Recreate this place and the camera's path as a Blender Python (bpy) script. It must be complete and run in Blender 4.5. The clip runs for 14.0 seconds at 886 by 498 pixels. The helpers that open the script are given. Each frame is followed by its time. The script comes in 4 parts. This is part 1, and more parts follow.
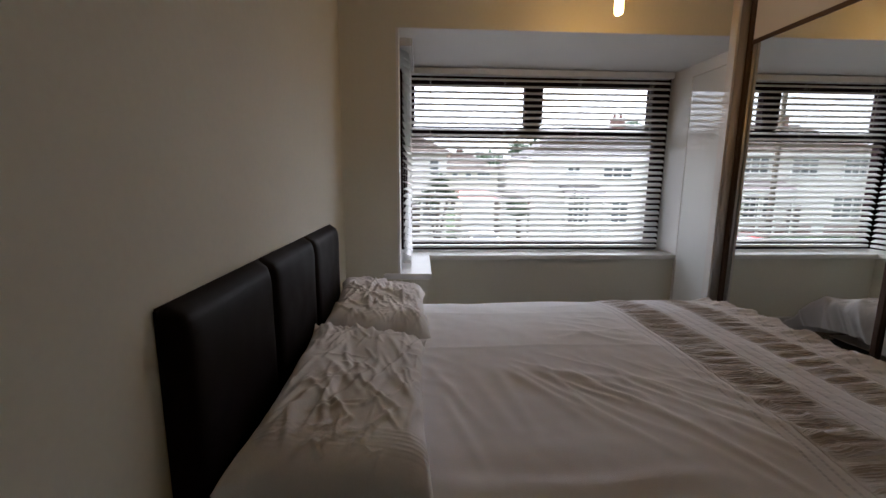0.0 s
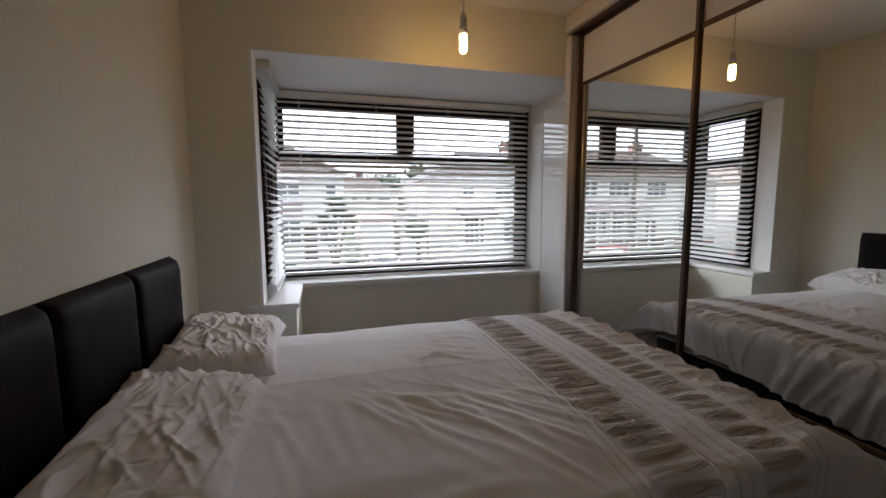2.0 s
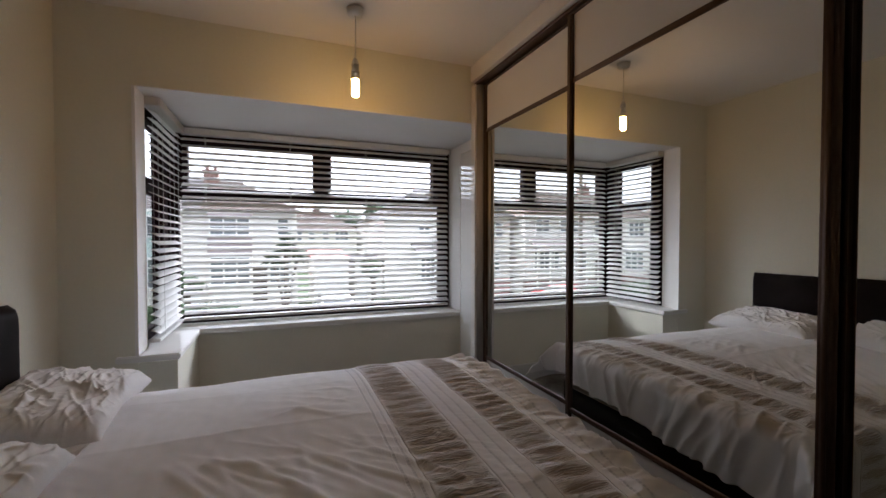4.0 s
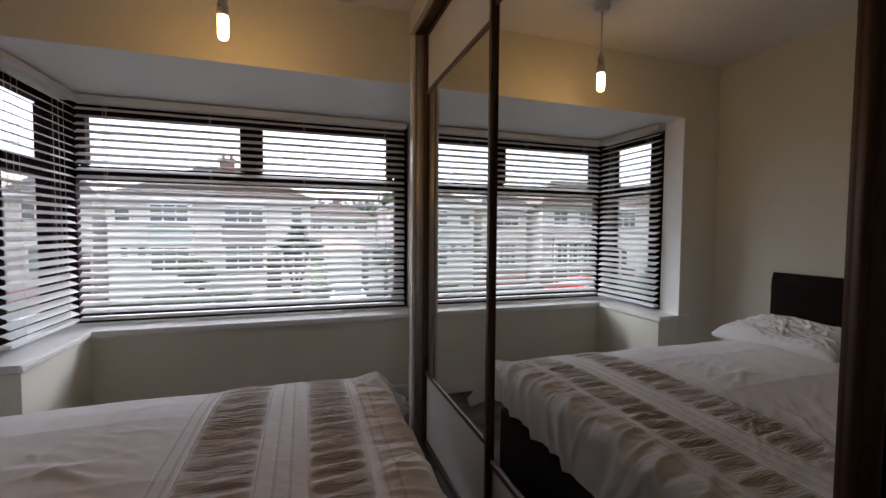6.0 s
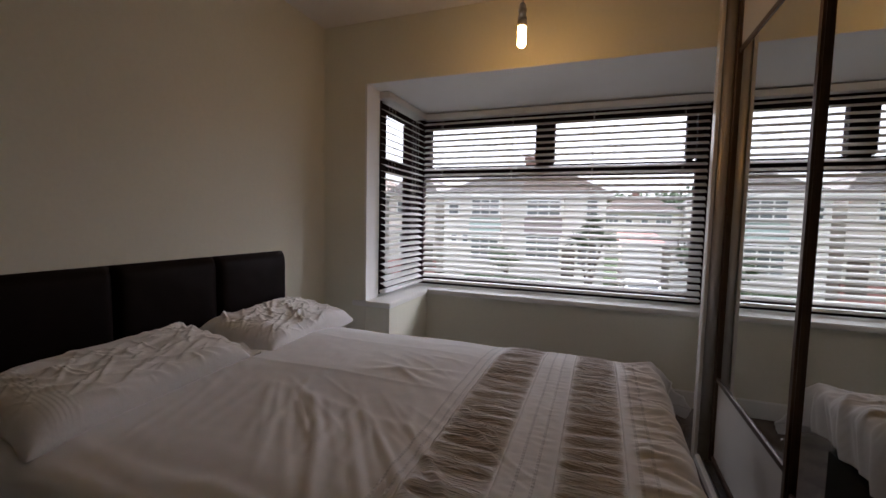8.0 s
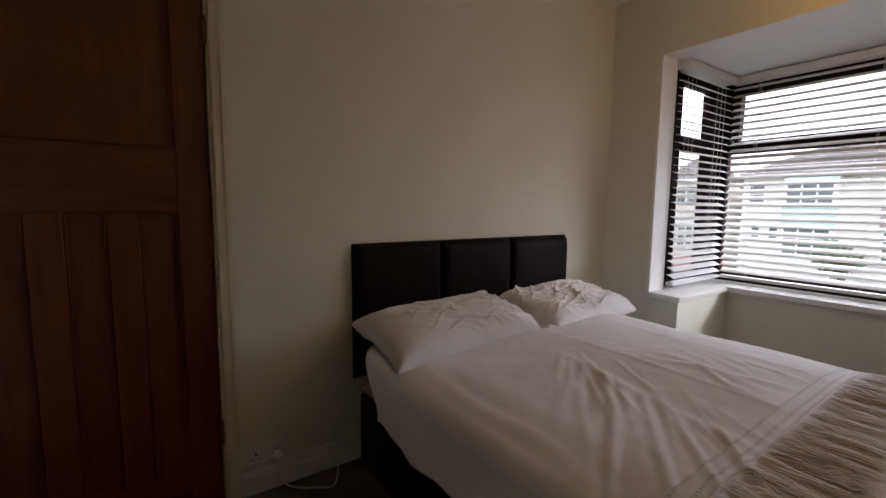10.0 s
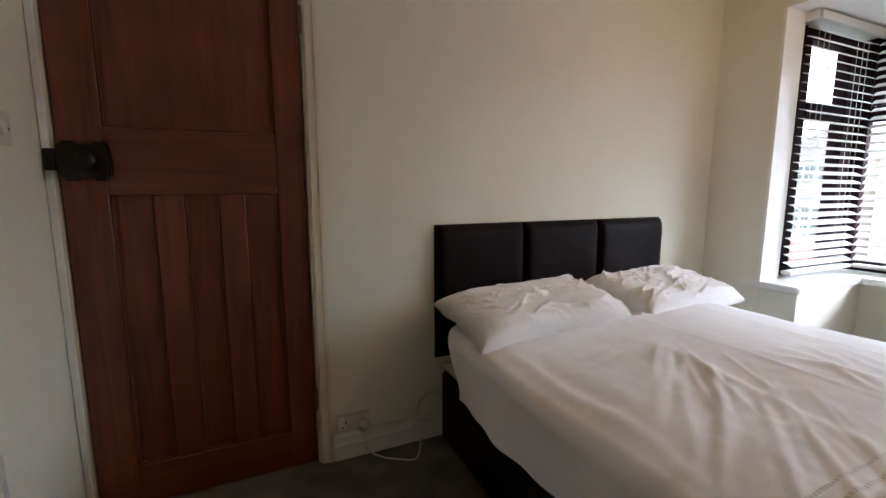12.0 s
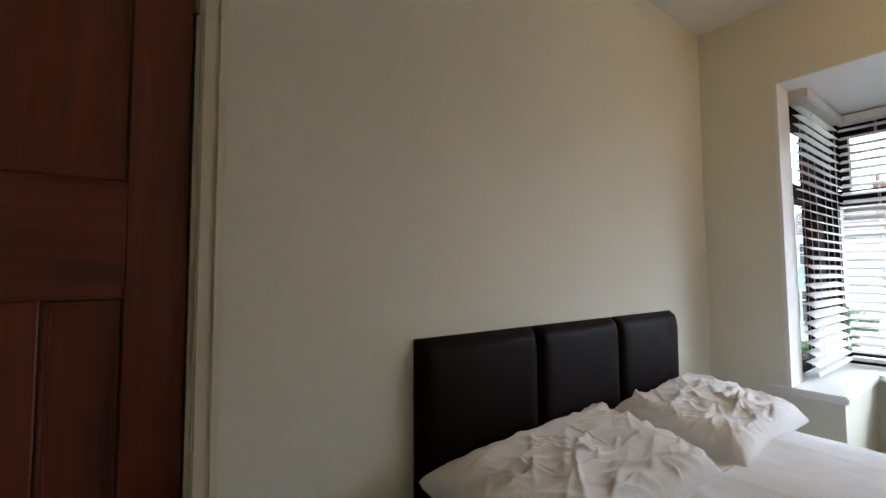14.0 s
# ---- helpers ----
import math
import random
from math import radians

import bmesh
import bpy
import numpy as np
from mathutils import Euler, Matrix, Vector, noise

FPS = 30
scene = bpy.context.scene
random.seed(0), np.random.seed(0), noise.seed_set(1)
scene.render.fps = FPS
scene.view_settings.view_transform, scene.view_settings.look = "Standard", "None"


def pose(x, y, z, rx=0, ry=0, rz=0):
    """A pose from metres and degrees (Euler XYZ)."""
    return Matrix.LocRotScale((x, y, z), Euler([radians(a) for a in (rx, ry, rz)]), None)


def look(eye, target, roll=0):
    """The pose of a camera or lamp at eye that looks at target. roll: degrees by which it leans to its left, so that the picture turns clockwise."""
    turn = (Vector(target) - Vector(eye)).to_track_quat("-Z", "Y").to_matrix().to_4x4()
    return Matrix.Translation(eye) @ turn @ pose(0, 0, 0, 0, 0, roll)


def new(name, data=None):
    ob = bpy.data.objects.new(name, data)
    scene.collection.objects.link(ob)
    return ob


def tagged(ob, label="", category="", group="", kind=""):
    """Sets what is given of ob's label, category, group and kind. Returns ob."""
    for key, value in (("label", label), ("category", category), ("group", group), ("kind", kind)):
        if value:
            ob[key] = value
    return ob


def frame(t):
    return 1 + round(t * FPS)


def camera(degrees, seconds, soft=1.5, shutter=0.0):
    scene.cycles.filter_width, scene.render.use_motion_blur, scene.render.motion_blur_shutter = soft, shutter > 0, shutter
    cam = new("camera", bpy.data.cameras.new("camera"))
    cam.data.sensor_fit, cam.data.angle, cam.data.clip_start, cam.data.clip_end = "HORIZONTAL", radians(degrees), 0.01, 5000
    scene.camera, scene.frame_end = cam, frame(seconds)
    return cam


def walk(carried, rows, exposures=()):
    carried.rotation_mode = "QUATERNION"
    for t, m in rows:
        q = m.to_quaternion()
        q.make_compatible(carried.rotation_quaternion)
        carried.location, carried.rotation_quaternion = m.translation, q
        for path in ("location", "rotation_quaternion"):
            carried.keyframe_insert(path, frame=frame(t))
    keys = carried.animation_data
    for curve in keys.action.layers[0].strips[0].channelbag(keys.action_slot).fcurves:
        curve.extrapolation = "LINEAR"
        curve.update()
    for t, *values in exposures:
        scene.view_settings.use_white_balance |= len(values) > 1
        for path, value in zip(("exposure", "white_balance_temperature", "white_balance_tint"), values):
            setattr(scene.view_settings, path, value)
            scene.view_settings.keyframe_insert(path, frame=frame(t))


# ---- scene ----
cam = camera(93.5, 14.0)
PATH = [
    (0, (0.423, -2.483, 1.185), (0.528, -0.512, 0.859), 0.4),
    (0.5, (0.469, -2.475, 1.194), (0.589, -0.506, 0.868), 0.3),
    (1, (0.525, -2.48, 1.189), (0.725, -0.513, 0.888), 0.1),
    (1.5, (0.589, -2.504, 1.194), (0.928, -0.551, 0.922), 0.1),
    (2, (0.627, -2.517, 1.201), (1.183, -0.609, 0.979), -0.2),
    (2.5, (0.686, -2.552, 1.222), (1.418, -0.7, 1.038), 0.0),
    (3, (0.748, -2.575, 1.233), (1.48, -0.718, 1.105), 0.1),
    (3.5, (0.83, -2.58, 1.225), (1.567, -0.722, 1.161), 0.0),
    (4, (0.975, -2.582, 1.226), (1.71, -0.723, 1.182), -0.0),
    (4.2, (1.053, -2.574, 1.227), (1.787, -0.714, 1.182), -0.0),
    (6.5, (1.74, -2.232, 1.214), (2.265, -0.305, 1.101), 0.7),
    (7, (1.791, -2.274, 1.202), (1.832, -0.277, 1.086), 1.0),
    (7.5, (1.772, -2.323, 1.186), (1.416, -0.359, 1.064), 1.1),
    (8, (1.716, -2.365, 1.169), (1.017, -0.496, 1.028), 1.2),
    (8.5, (1.678, -2.413, 1.154), (0.694, -0.679, 1.001), 1.1),
    (9, (1.677, -2.407, 1.171), (0.432, -0.853, 0.99), 1.1),
    (11.3, (1.635, -2.539, 1.085), (-0.196, -1.771, 0.845), 0.0),
    (11.5, (1.644, -2.525, 1.087), (-0.186, -1.758, 0.834), -0.1),
    (12, (1.626, -2.477, 1.109), (-0.185, -1.672, 0.837), -0.1),
    (12.5, (1.523, -2.406, 1.135), (-0.219, -1.463, 0.858), -0.1),
    (13, (1.386, -2.352, 1.124), (-0.29, -1.277, 0.927), -0.2),
    (13.5, (1.195, -2.33, 1.112), (-0.489, -1.251, 1.078), -0.3),
    (14, (0.931, -2.373, 1.145), (-0.692, -1.209, 1.258), -0.3),
]
EXPOSURES = [(0.0, 2.22, 5820, 13), (4.2, 2.28, 5820, 14), (6.5, 1.97, 5860, 16), (9.2, 1.95, 6080, 17), (11.3, 3.65, 5620, 13), (12.5, 3.62, 5530, 8), (14.0, 3.3, 5480, 6)]
walk(cam, [(t, look(eye, target, roll)) for t, eye, target, roll in PATH], EXPOSURES)

# ---- world and light ----
world = bpy.data.worlds.new("sky")
scene.world = world
world.use_nodes = True
wn = world.node_tree.nodes
sky = wn.new("ShaderNodeTexSky")
sky.sky_type = "NISHITA"
sky.sun_disc = False
sky.sun_elevation, sky.sun_rotation = radians(46), radians(62)
sky.dust_density, sky.air_density = 4.0, 1.2
grey = wn.new("ShaderNodeHueSaturation")
grey.inputs["Saturation"].default_value = 0.1
world.node_tree.links.new(sky.outputs[0], grey.inputs["Color"])
world.node_tree.links.new(grey.outputs[0], wn["Background"].inputs["Color"])
wn["Background"].inputs["Strength"].default_value = 0.15

sun = new("sun", bpy.data.lights.new("sun", "SUN"))
sun.data.energy, sun.data.angle, sun.data.color = 1.0, radians(60), (1.0, 0.98, 0.95)
sun.matrix_world = look((26.5, 14.1, 31), (0, 0, 0))


# ---- materials ----
def mat(name, colour, rough=0.5, metal=0.0, spec=0.5, grain=0.0, grain_scale=40.0, stain=0.0, stain_scale=2.0, bump=0.0, bump_scale=80.0,
        stretch=(1, 1, 1), coat=0.0, random=0.0, sheen=0.0, bump_dist=0.002):
    """A painted, woven or moulded surface: colour with stains and grain, and fine relief."""
    m = bpy.data.materials.new(name)
    m.use_nodes = True
    n, link = m.node_tree.nodes, m.node_tree.links.new
    b = n["Principled BSDF"]
    b.inputs["Roughness"].default_value, b.inputs["Metallic"].default_value = rough, metal
    b.inputs["Specular IOR Level"].default_value, b.inputs["Coat Weight"].default_value = spec, coat
    b.inputs["Sheen Weight"].default_value = sheen
    tc, mp = n.new("ShaderNodeTexCoord"), n.new("ShaderNodeMapping")
    mp.inputs["Scale"].default_value = stretch
    link(tc.outputs["Object"], mp.inputs["Vector"])
    value = None
    for amount, scale, detail in ((stain, stain_scale, 4), (grain, grain_scale, 3)):
        if not amount:
            continue
        tex, ran = n.new("ShaderNodeTexNoise"), n.new("ShaderNodeMapRange")
        tex.inputs["Scale"].default_value, tex.inputs["Detail"].default_value = scale, detail
        link(mp.outputs[0], tex.inputs["Vector"])
        ran.inputs["From Min"].default_value, ran.inputs["From Max"].default_value = 0.3, 0.7
        ran.inputs["To Min"].default_value, ran.inputs["To Max"].default_value = 1 - amount, 1 + amount * 0.5
        link(tex.outputs["Fac"], ran.inputs["Value"])
        if value is None:
            value = ran.outputs[0]
        else:
            mul = n.new("ShaderNodeMath")
            mul.operation = "MULTIPLY"
            link(value, mul.inputs[0]), link(ran.outputs[0], mul.inputs[1])
            value = mul.outputs[0]
    if random:
        info, ran = n.new("ShaderNodeObjectInfo"), n.new("ShaderNodeMapRange")
        ran.inputs["To Min"].default_value, ran.inputs["To Max"].default_value = 1 - random, 1 + random
        link(info.outputs["Random"], ran.inputs["Value"])
        if value is None:
            value = ran.outputs[0]
        else:
            mul = n.new("ShaderNodeMath")
            mul.operation = "MULTIPLY"
            link(value, mul.inputs[0]), link(ran.outputs[0], mul.inputs[1])
            value = mul.outputs[0]
    if value is None:
        b.inputs["Base Color"].default_value = (*colour, 1)
    else:
        mix = n.new("ShaderNodeVectorMath")
        mix.operation = "SCALE"
        mix.inputs[0].default_value = colour
        link(value, mix.inputs["Scale"])
        link(mix.outputs[0], b.inputs["Base Color"])
    if bump:
        tex, bp = n.new("ShaderNodeTexNoise"), n.new("ShaderNodeBump")
        tex.inputs["Scale"].default_value, tex.inputs["Detail"].default_value = bump_scale, 4
        bp.inputs["Strength"].default_value, bp.inputs["Distance"].default_value = bump, bump_dist
        link(mp.outputs[0], tex.inputs["Vector"])
        link(tex.outputs["Fac"], bp.inputs["Height"])
        link(bp.outputs[0], b.inputs["Normal"])
    return m


def glow(name, colour, strength):
    m = bpy.data.materials.new(name)
    m.use_nodes = True
    b = m.node_tree.nodes["Principled BSDF"]
    b.inputs["Base Color"].default_value = (*colour, 1)
    b.inputs["Emission Color"].default_value = (*colour, 1)
    b.inputs["Emission Strength"].default_value = strength
    return m


def glass(name, colour=(1, 1, 1), rough=0.0):
    """A thin pane: clear, with a little gloss."""
    m = bpy.data.materials.new(name)
    m.use_nodes = True
    n, link = m.node_tree.nodes, m.node_tree.links.new
    clear, gloss, mix, fres = n.new("ShaderNodeBsdfTransparent"), n.new("ShaderNodeBsdfGlossy"), n.new("ShaderNodeMixShader"), n.new("ShaderNodeLayerWeight")
    clear.inputs["Color"].default_value = (*colour, 1)
    gloss.inputs["Roughness"].default_value = rough
    fres.inputs["Blend"].default_value = 0.5
    steep, share = n.new("ShaderNodeMath"), n.new("ShaderNodeMath")
    steep.operation, share.operation = "POWER", "MULTIPLY_ADD"
    steep.inputs[1].default_value, share.inputs[1].default_value, share.inputs[2].default_value = 4.0, 0.6, 0.03
    link(fres.outputs["Facing"], steep.inputs[0]), link(steep.outputs[0], share.inputs[0])
    link(share.outputs[0], mix.inputs[0]), link(clear.outputs[0], mix.inputs[1]), link(gloss.outputs[0], mix.inputs[2])
    link(mix.outputs[0], n["Material Output"].inputs["Surface"])
    return m


def wood(name, dark, light, rough=0.4, axis=2, coat=0.15):
    """Stained softwood with grain along one axis."""
    m = bpy.data.materials.new(name)
    m.use_nodes = True
    n, link = m.node_tree.nodes, m.node_tree.links.new
    b = n["Principled BSDF"]
    tc, mp = n.new("ShaderNodeTexCoord"), n.new("ShaderNodeMapping")
    s = [22.0, 22.0, 22.0]
    s[axis] = 1.6
    mp.inputs["Scale"].default_value = s
    link(tc.outputs["Object"], mp.inputs["Vector"])
    a, c, ramp, mix = n.new("ShaderNodeTexNoise"), n.new("ShaderNodeTexNoise"), n.new("ShaderNodeValToRGB"), n.new("ShaderNodeMath")
    a.inputs["Scale"].default_value, a.inputs["Detail"].default_value, a.inputs["Distortion"].default_value = 1.0, 6, 1.2
    c.inputs["Scale"].default_value, c.inputs["Detail"].default_value = 2.2, 3
    link(mp.outputs[0], a.inputs["Vector"]), link(tc.outputs["Object"], c.inputs["Vector"])
    mix.operation = "MULTIPLY_ADD"
    mix.inputs[1].default_value = 0.5
    link(c.outputs["Fac"], mix.inputs[0])
    half = n.new("ShaderNodeMath")
    half.operation = "MULTIPLY"
    half.inputs[1].default_value = 0.55
    link(a.outputs["Fac"], half.inputs[0]), link(half.outputs[0], mix.inputs[2])
    ramp.color_ramp.elements[0].position, ramp.color_ramp.elements[0].color = 0.36, (*dark, 1)
    ramp.color_ramp.elements[1].position, ramp.color_ramp.elements[1].color = 0.68, (*light, 1)
    link(mix.outputs[0], ramp.inputs[0]), link(ramp.outputs[0], b.inputs["Base Color"])
    bp = n.new("ShaderNodeBump")
    bp.inputs["Strength"].default_value, bp.inputs["Distance"].default_value = 0.25, 0.001
    link(a.outputs["Fac"], bp.inputs["Height"]), link(bp.outputs[0], b.inputs["Normal"])
    b.inputs["Roughness"].default_value, b.inputs["Coat Weight"].default_value, b.inputs["Coat Roughness"].default_value = rough, coat, 0.3
    return m


M = dict(
    wall=mat("wall_paint", (0.75, 0.735, 0.62), 0.75, stain=0.05, stain_scale=1.3, grain=0.02, grain_scale=60, bump=0.12, bump_scale=180, bump_dist=0.001),
    ceiling=mat("ceiling_paint", (0.8, 0.78, 0.74), 0.85, stain=0.04, stain_scale=1.0, bump=0.12, bump_scale=120, bump_dist=0.001),
    baypaint=mat("bay_white_paint", (0.8, 0.79, 0.77), 0.6, stain=0.03, stain_scale=2.0, bump=0.1, bump_scale=120, bump_dist=0.001),
    gloss=mat("gloss_white_paint", (0.78, 0.77, 0.74), 0.28, stain=0.05, stain_scale=5, bump=0.1, bump_scale=60, bump_dist=0.001),
    cream=mat("cream_gloss_paint", (0.72, 0.66, 0.52), 0.35, stain=0.08, stain_scale=4, bump=0.15, bump_scale=50, bump_dist=0.001),
    carpet=mat("carpet", (0.15, 0.118, 0.114), 0.95, spec=0.1, stain=0.75, stain_scale=7, grain=0.45, grain_scale=260, bump=1.0, bump_scale=420, bump_dist=0.006, sheen=0.3),
    pvc=mat("brown_window_plastic", (0.016, 0.0062, 0.0075), 0.65, spec=0.05, grain=0.2, grain_scale=30, stretch=(1, 1, 0.2)),
    outer_pvc=mat("white_plastic", (0.75, 0.75, 0.73), 0.4, stain=0.06),
    slat=mat("white_slat_paint", (0.69, 0.69, 0.675), 0.35, stain=0.05, stain_scale=6, random=0.03),
    cord=mat("white_cord", (0.7, 0.69, 0.66), 0.8, grain=0.2, grain_scale=400),
    bronze=mat("bronze_metal", (0.085, 0.05, 0.035), 0.42, metal=0.4, grain=0.12, grain_scale=40, stretch=(4, 4, 0.3)),
    silver=mat("dull_silver_metal", (0.5, 0.46, 0.42), 0.45, metal=0.5, grain=0.08, grain_scale=60, stretch=(6, 6, 0.2)),
    track=mat("grey_track_metal", (0.16, 0.16, 0.165), 0.45, metal=0.5, stain=0.25, stain_scale=9, grain=0.15, grain_scale=80),
    panel=mat("white_laminate", (0.72, 0.69, 0.65), 0.25, stain=0.03, stain_scale=3, bump=0.03, bump_scale=30),
    mirror=mat("mirror_silver", (0.82, 0.83, 0.81), 0.0, metal=1.0, stain=0.02, stain_scale=3),
    sidegloss=mat("high_gloss_white", (0.78, 0.78, 0.75), 0.03, coat=1.0, stain=0.02),
    leather=mat("black_faux_leather", (0.009, 0.0048, 0.0054), 0.55, spec=0.09, stain=0.35, stain_scale=6, bump=0.5, bump_scale=260, bump_dist=0.001),
    divan=mat("black_divan_fabric", (0.005, 0.0045, 0.005), 0.6, spec=0.25, stain=0.3, stain_scale=8, bump=0.5, bump_scale=300, bump_dist=0.001),
    mattress=mat("mattress_ticking", (0.5, 0.42, 0.38), 0.85, stain=0.12, stain_scale=6, bump=0.4, bump_scale=150, sheen=0.2),
    cotton=mat("white_cotton", (0.83, 0.815, 0.81), 0.85, spec=0.2, stain=0.06, stain_scale=3, grain=0.03, grain_scale=300, bump=0.3, bump_scale=60, sheen=0.25, bump_dist=0.003),
    plastic=mat("white_fitting_plastic", (0.72, 0.7, 0.66), 0.35, stain=0.05, stain_scale=20),
    # switch plate plastic, its shade put into a darker, greyer base colour
    shadeplastic=mat("shaded_switch_plastic", (0.58, 0.56, 0.5), 0.4, stain=0.06, stain_scale=20),
    hole=mat("dark_slot", (0.02, 0.02, 0.02), 0.7),
    iron=mat("black_iron", (0.006, 0.005, 0.005), 0.42, metal=0.2, stain=0.3, stain_scale=30, bump=0.3, bump_scale=120),
    enamel=mat("white_enamel", (0.75, 0.74, 0.72), 0.3, stain=0.04, stain_scale=4),
    glass=glass("window_glass"),
    bulb=glow("warm_bulb_glow", (1.0, 0.53, 0.15), 19.0),
    doorwood=wood("red_brown_stained_pine", (0.068, 0.0135, 0.008), (0.2, 0.045, 0.019)),
    doorwood_h=wood("red_brown_stained_pine_rail", (0.068, 0.0135, 0.008), (0.2, 0.045, 0.019), axis=1),
    brass=mat("aged_brass", (0.3, 0.2, 0.09), 0.4, metal=0.9, stain=0.3, stain_scale=40),
    asphalt=mat("asphalt", (0.055, 0.055, 0.057), 0.9, stain=0.25, stain_scale=0.3, grain=0.2, grain_scale=20),
    paving=mat("paving", (0.24, 0.23, 0.21), 0.9, stain=0.2, stain_scale=0.6, grain=0.15, grain_scale=10),
    grass=mat("lawn", (0.06, 0.1, 0.03), 0.95, stain=0.35, stain_scale=0.5, grain=0.3, grain_scale=14),
    leaf=mat("leaves", (0.05, 0.09, 0.035), 0.7, grain=0.4, grain_scale=3, stain=0.3, stain_scale=0.4),
    spike=mat("spiky_leaves", (0.06, 0.09, 0.045), 0.6, grain=0.3, grain_scale=4),
    bark=mat("bark", (0.09, 0.07, 0.05), 0.9, grain=0.4, grain_scale=12, bump=0.6, bump_scale=20, bump_dist=0.02),
    render=mat("cream_pebbledash", (0.66, 0.61, 0.55), 0.9, stain=0.12, stain_scale=0.5, grain=0.12, grain_scale=30, bump=0.5, bump_scale=60, bump_dist=0.01),
    white_render=mat("white_render", (0.75, 0.715, 0.67), 0.85, stain=0.1, stain_scale=0.4, grain=0.05, grain_scale=12),
    mint=mat("pale_green_cladding", (0.5, 0.6, 0.57), 0.7, stain=0.1, stain_scale=0.6, grain=0.08, grain_scale=10),
    mauve=mat("mauve_hung_tiles", (0.36, 0.3, 0.3), 0.85, stain=0.15, stain_scale=0.8, grain=0.2, grain_scale=9),
    pink=mat("faded_red_tiles", (0.5, 0.26, 0.23), 0.85, stain=0.2, stain_scale=0.7, grain=0.2, grain_scale=9),
    grey_roof=mat("grey_roof_tiles", (0.24, 0.22, 0.21), 0.85, stain=0.25, stain_scale=0.6, grain=0.3, grain_scale=9, bump=0.6, bump_scale=9, bump_dist=0.05),
    brick=mat("red_brick", (0.22, 0.13, 0.105), 0.9, stain=0.2, stain_scale=1.0, grain=0.3, grain_scale=14),
    roof=mat("brown_roof_tiles", (0.22, 0.175, 0.15), 0.85, stain=0.25, stain_scale=0.6, grain=0.3, grain_scale=9, bump=0.6, bump_scale=9, bump_dist=0.05),
    darkglass=mat("house_window_glass", (0.13, 0.145, 0.15), 0.08, spec=0.8, stain=0.3, stain_scale=0.7),
    tyre=mat("tyre_rubber", (0.02, 0.02, 0.02), 0.85),
    rim=mat("alloy_rim", (0.45, 0.45, 0.46), 0.35, metal=0.8),
    carsilver=mat("silver_car_paint", (0.5, 0.52, 0.54), 0.25, metal=0.5, coat=0.7),
    carwhite=mat("white_car_paint", (0.74, 0.75, 0.76), 0.25, coat=0.7),
    carred=mat("red_car_paint", (0.5, 0.03, 0.03), 0.25, coat=0.7),
    carlamp=mat("car_lamp_lens", (0.6, 0.6, 0.58), 0.15, coat=0.5),
    fascia=mat("house_white_timber", (0.72, 0.71, 0.68), 0.6, stain=0.1),
)


# ---- building helpers ----
def box(bm, x0, x1, y0, y1, z0, z1, bevel=0.0, seg=1):
    """A box, with its edges rounded by bevel."""
    made = bmesh.ops.create_cube(bm, size=1.0)
    vs = made["verts"]
    for v in vs:
        v.co = Vector(((x0 + x1) / 2 + v.co.x * (x1 - x0), (y0 + y1) / 2 + v.co.y * (y1 - y0), (z0 + z1) / 2 + v.co.z * (z1 - z0)))
    if bevel:
        es = list({e for v in vs for e in v.link_edges})
        bmesh.ops.bevel(bm, geom=es, offset=bevel, segments=seg, affect="EDGES", clamp_overlap=True)
    return bm


def boxes(*rows, bevel=0.0, seg=1):
    bm = bmesh.new()
    for r in rows:
        one = bmesh.new()
        box(one, *r, bevel=bevel, seg=seg)
        me = bpy.data.meshes.new("tmp")
        one.to_mesh(me)
        one.free()
        bm.from_mesh(me)
        bpy.data.meshes.remove(me)
    return bm


def lathe(bm, cx, cy, rows, n=20):
    """A turned shape about an upright axis: rows of (radius, height)."""
    rings = []
    for r, h in rows:
        ring = []
        for k in range(n):
            a = 2 * math.pi * k / n
            p = (cx + r * math.cos(a), cy + r * math.sin(a), h)
            ring.append(bm.verts.new(p))
        rings.append(ring)
    for a, b in zip(rings, rings[1:]):
        for k in range(n):
            bm.faces.new((a[k], a[(k + 1) % n], b[(k + 1) % n], b[k]))
    bm.faces.new(rings[0][::-1])
    bm.faces.new(rings[-1])
    return bm


def tube(bm, pts, r, n=8):
    """A round bar or cable along points."""
    pts = [Vector(p) for p in pts]
    rings = []
    for i, p in enumerate(pts):
        d = (pts[min(i + 1, len(pts) - 1)] - pts[max(i - 1, 0)]).normalized()
        side = d.cross(Vector((0, 0, 1)) if abs(d.z) < 0.9 else Vector((1, 0, 0))).normalized()
        up = side.cross(d)
        rings.append([bm.verts.new(p + r * (math.cos(2 * math.pi * k / n) * side + math.sin(2 * math.pi * k / n) * up)) for k in range(n)])
    for a, b in zip(rings, rings[1:]):
        for k in range(n):
            bm.faces.new((a[k], a[(k + 1) % n], b[(k + 1) % n], b[k]))
    bm.faces.new(rings[0][::-1]), bm.faces.new(rings[-1])
    return bm


def turn(bm, m):
    bmesh.ops.transform(bm, matrix=m, verts=bm.verts)
    return bm


def root_of(ob):
    while ob.parent:
        ob = ob.parent
    return ob


def mesh_from(name, bm, material, smooth=False):
    me = bpy.data.meshes.new(name)
    bmesh.ops.recalc_face_normals(bm, faces=bm.faces)
    bm.to_mesh(me)
    bm.free()
    me.materials.append(material)
    if smooth:
        me.shade_smooth()
    return me


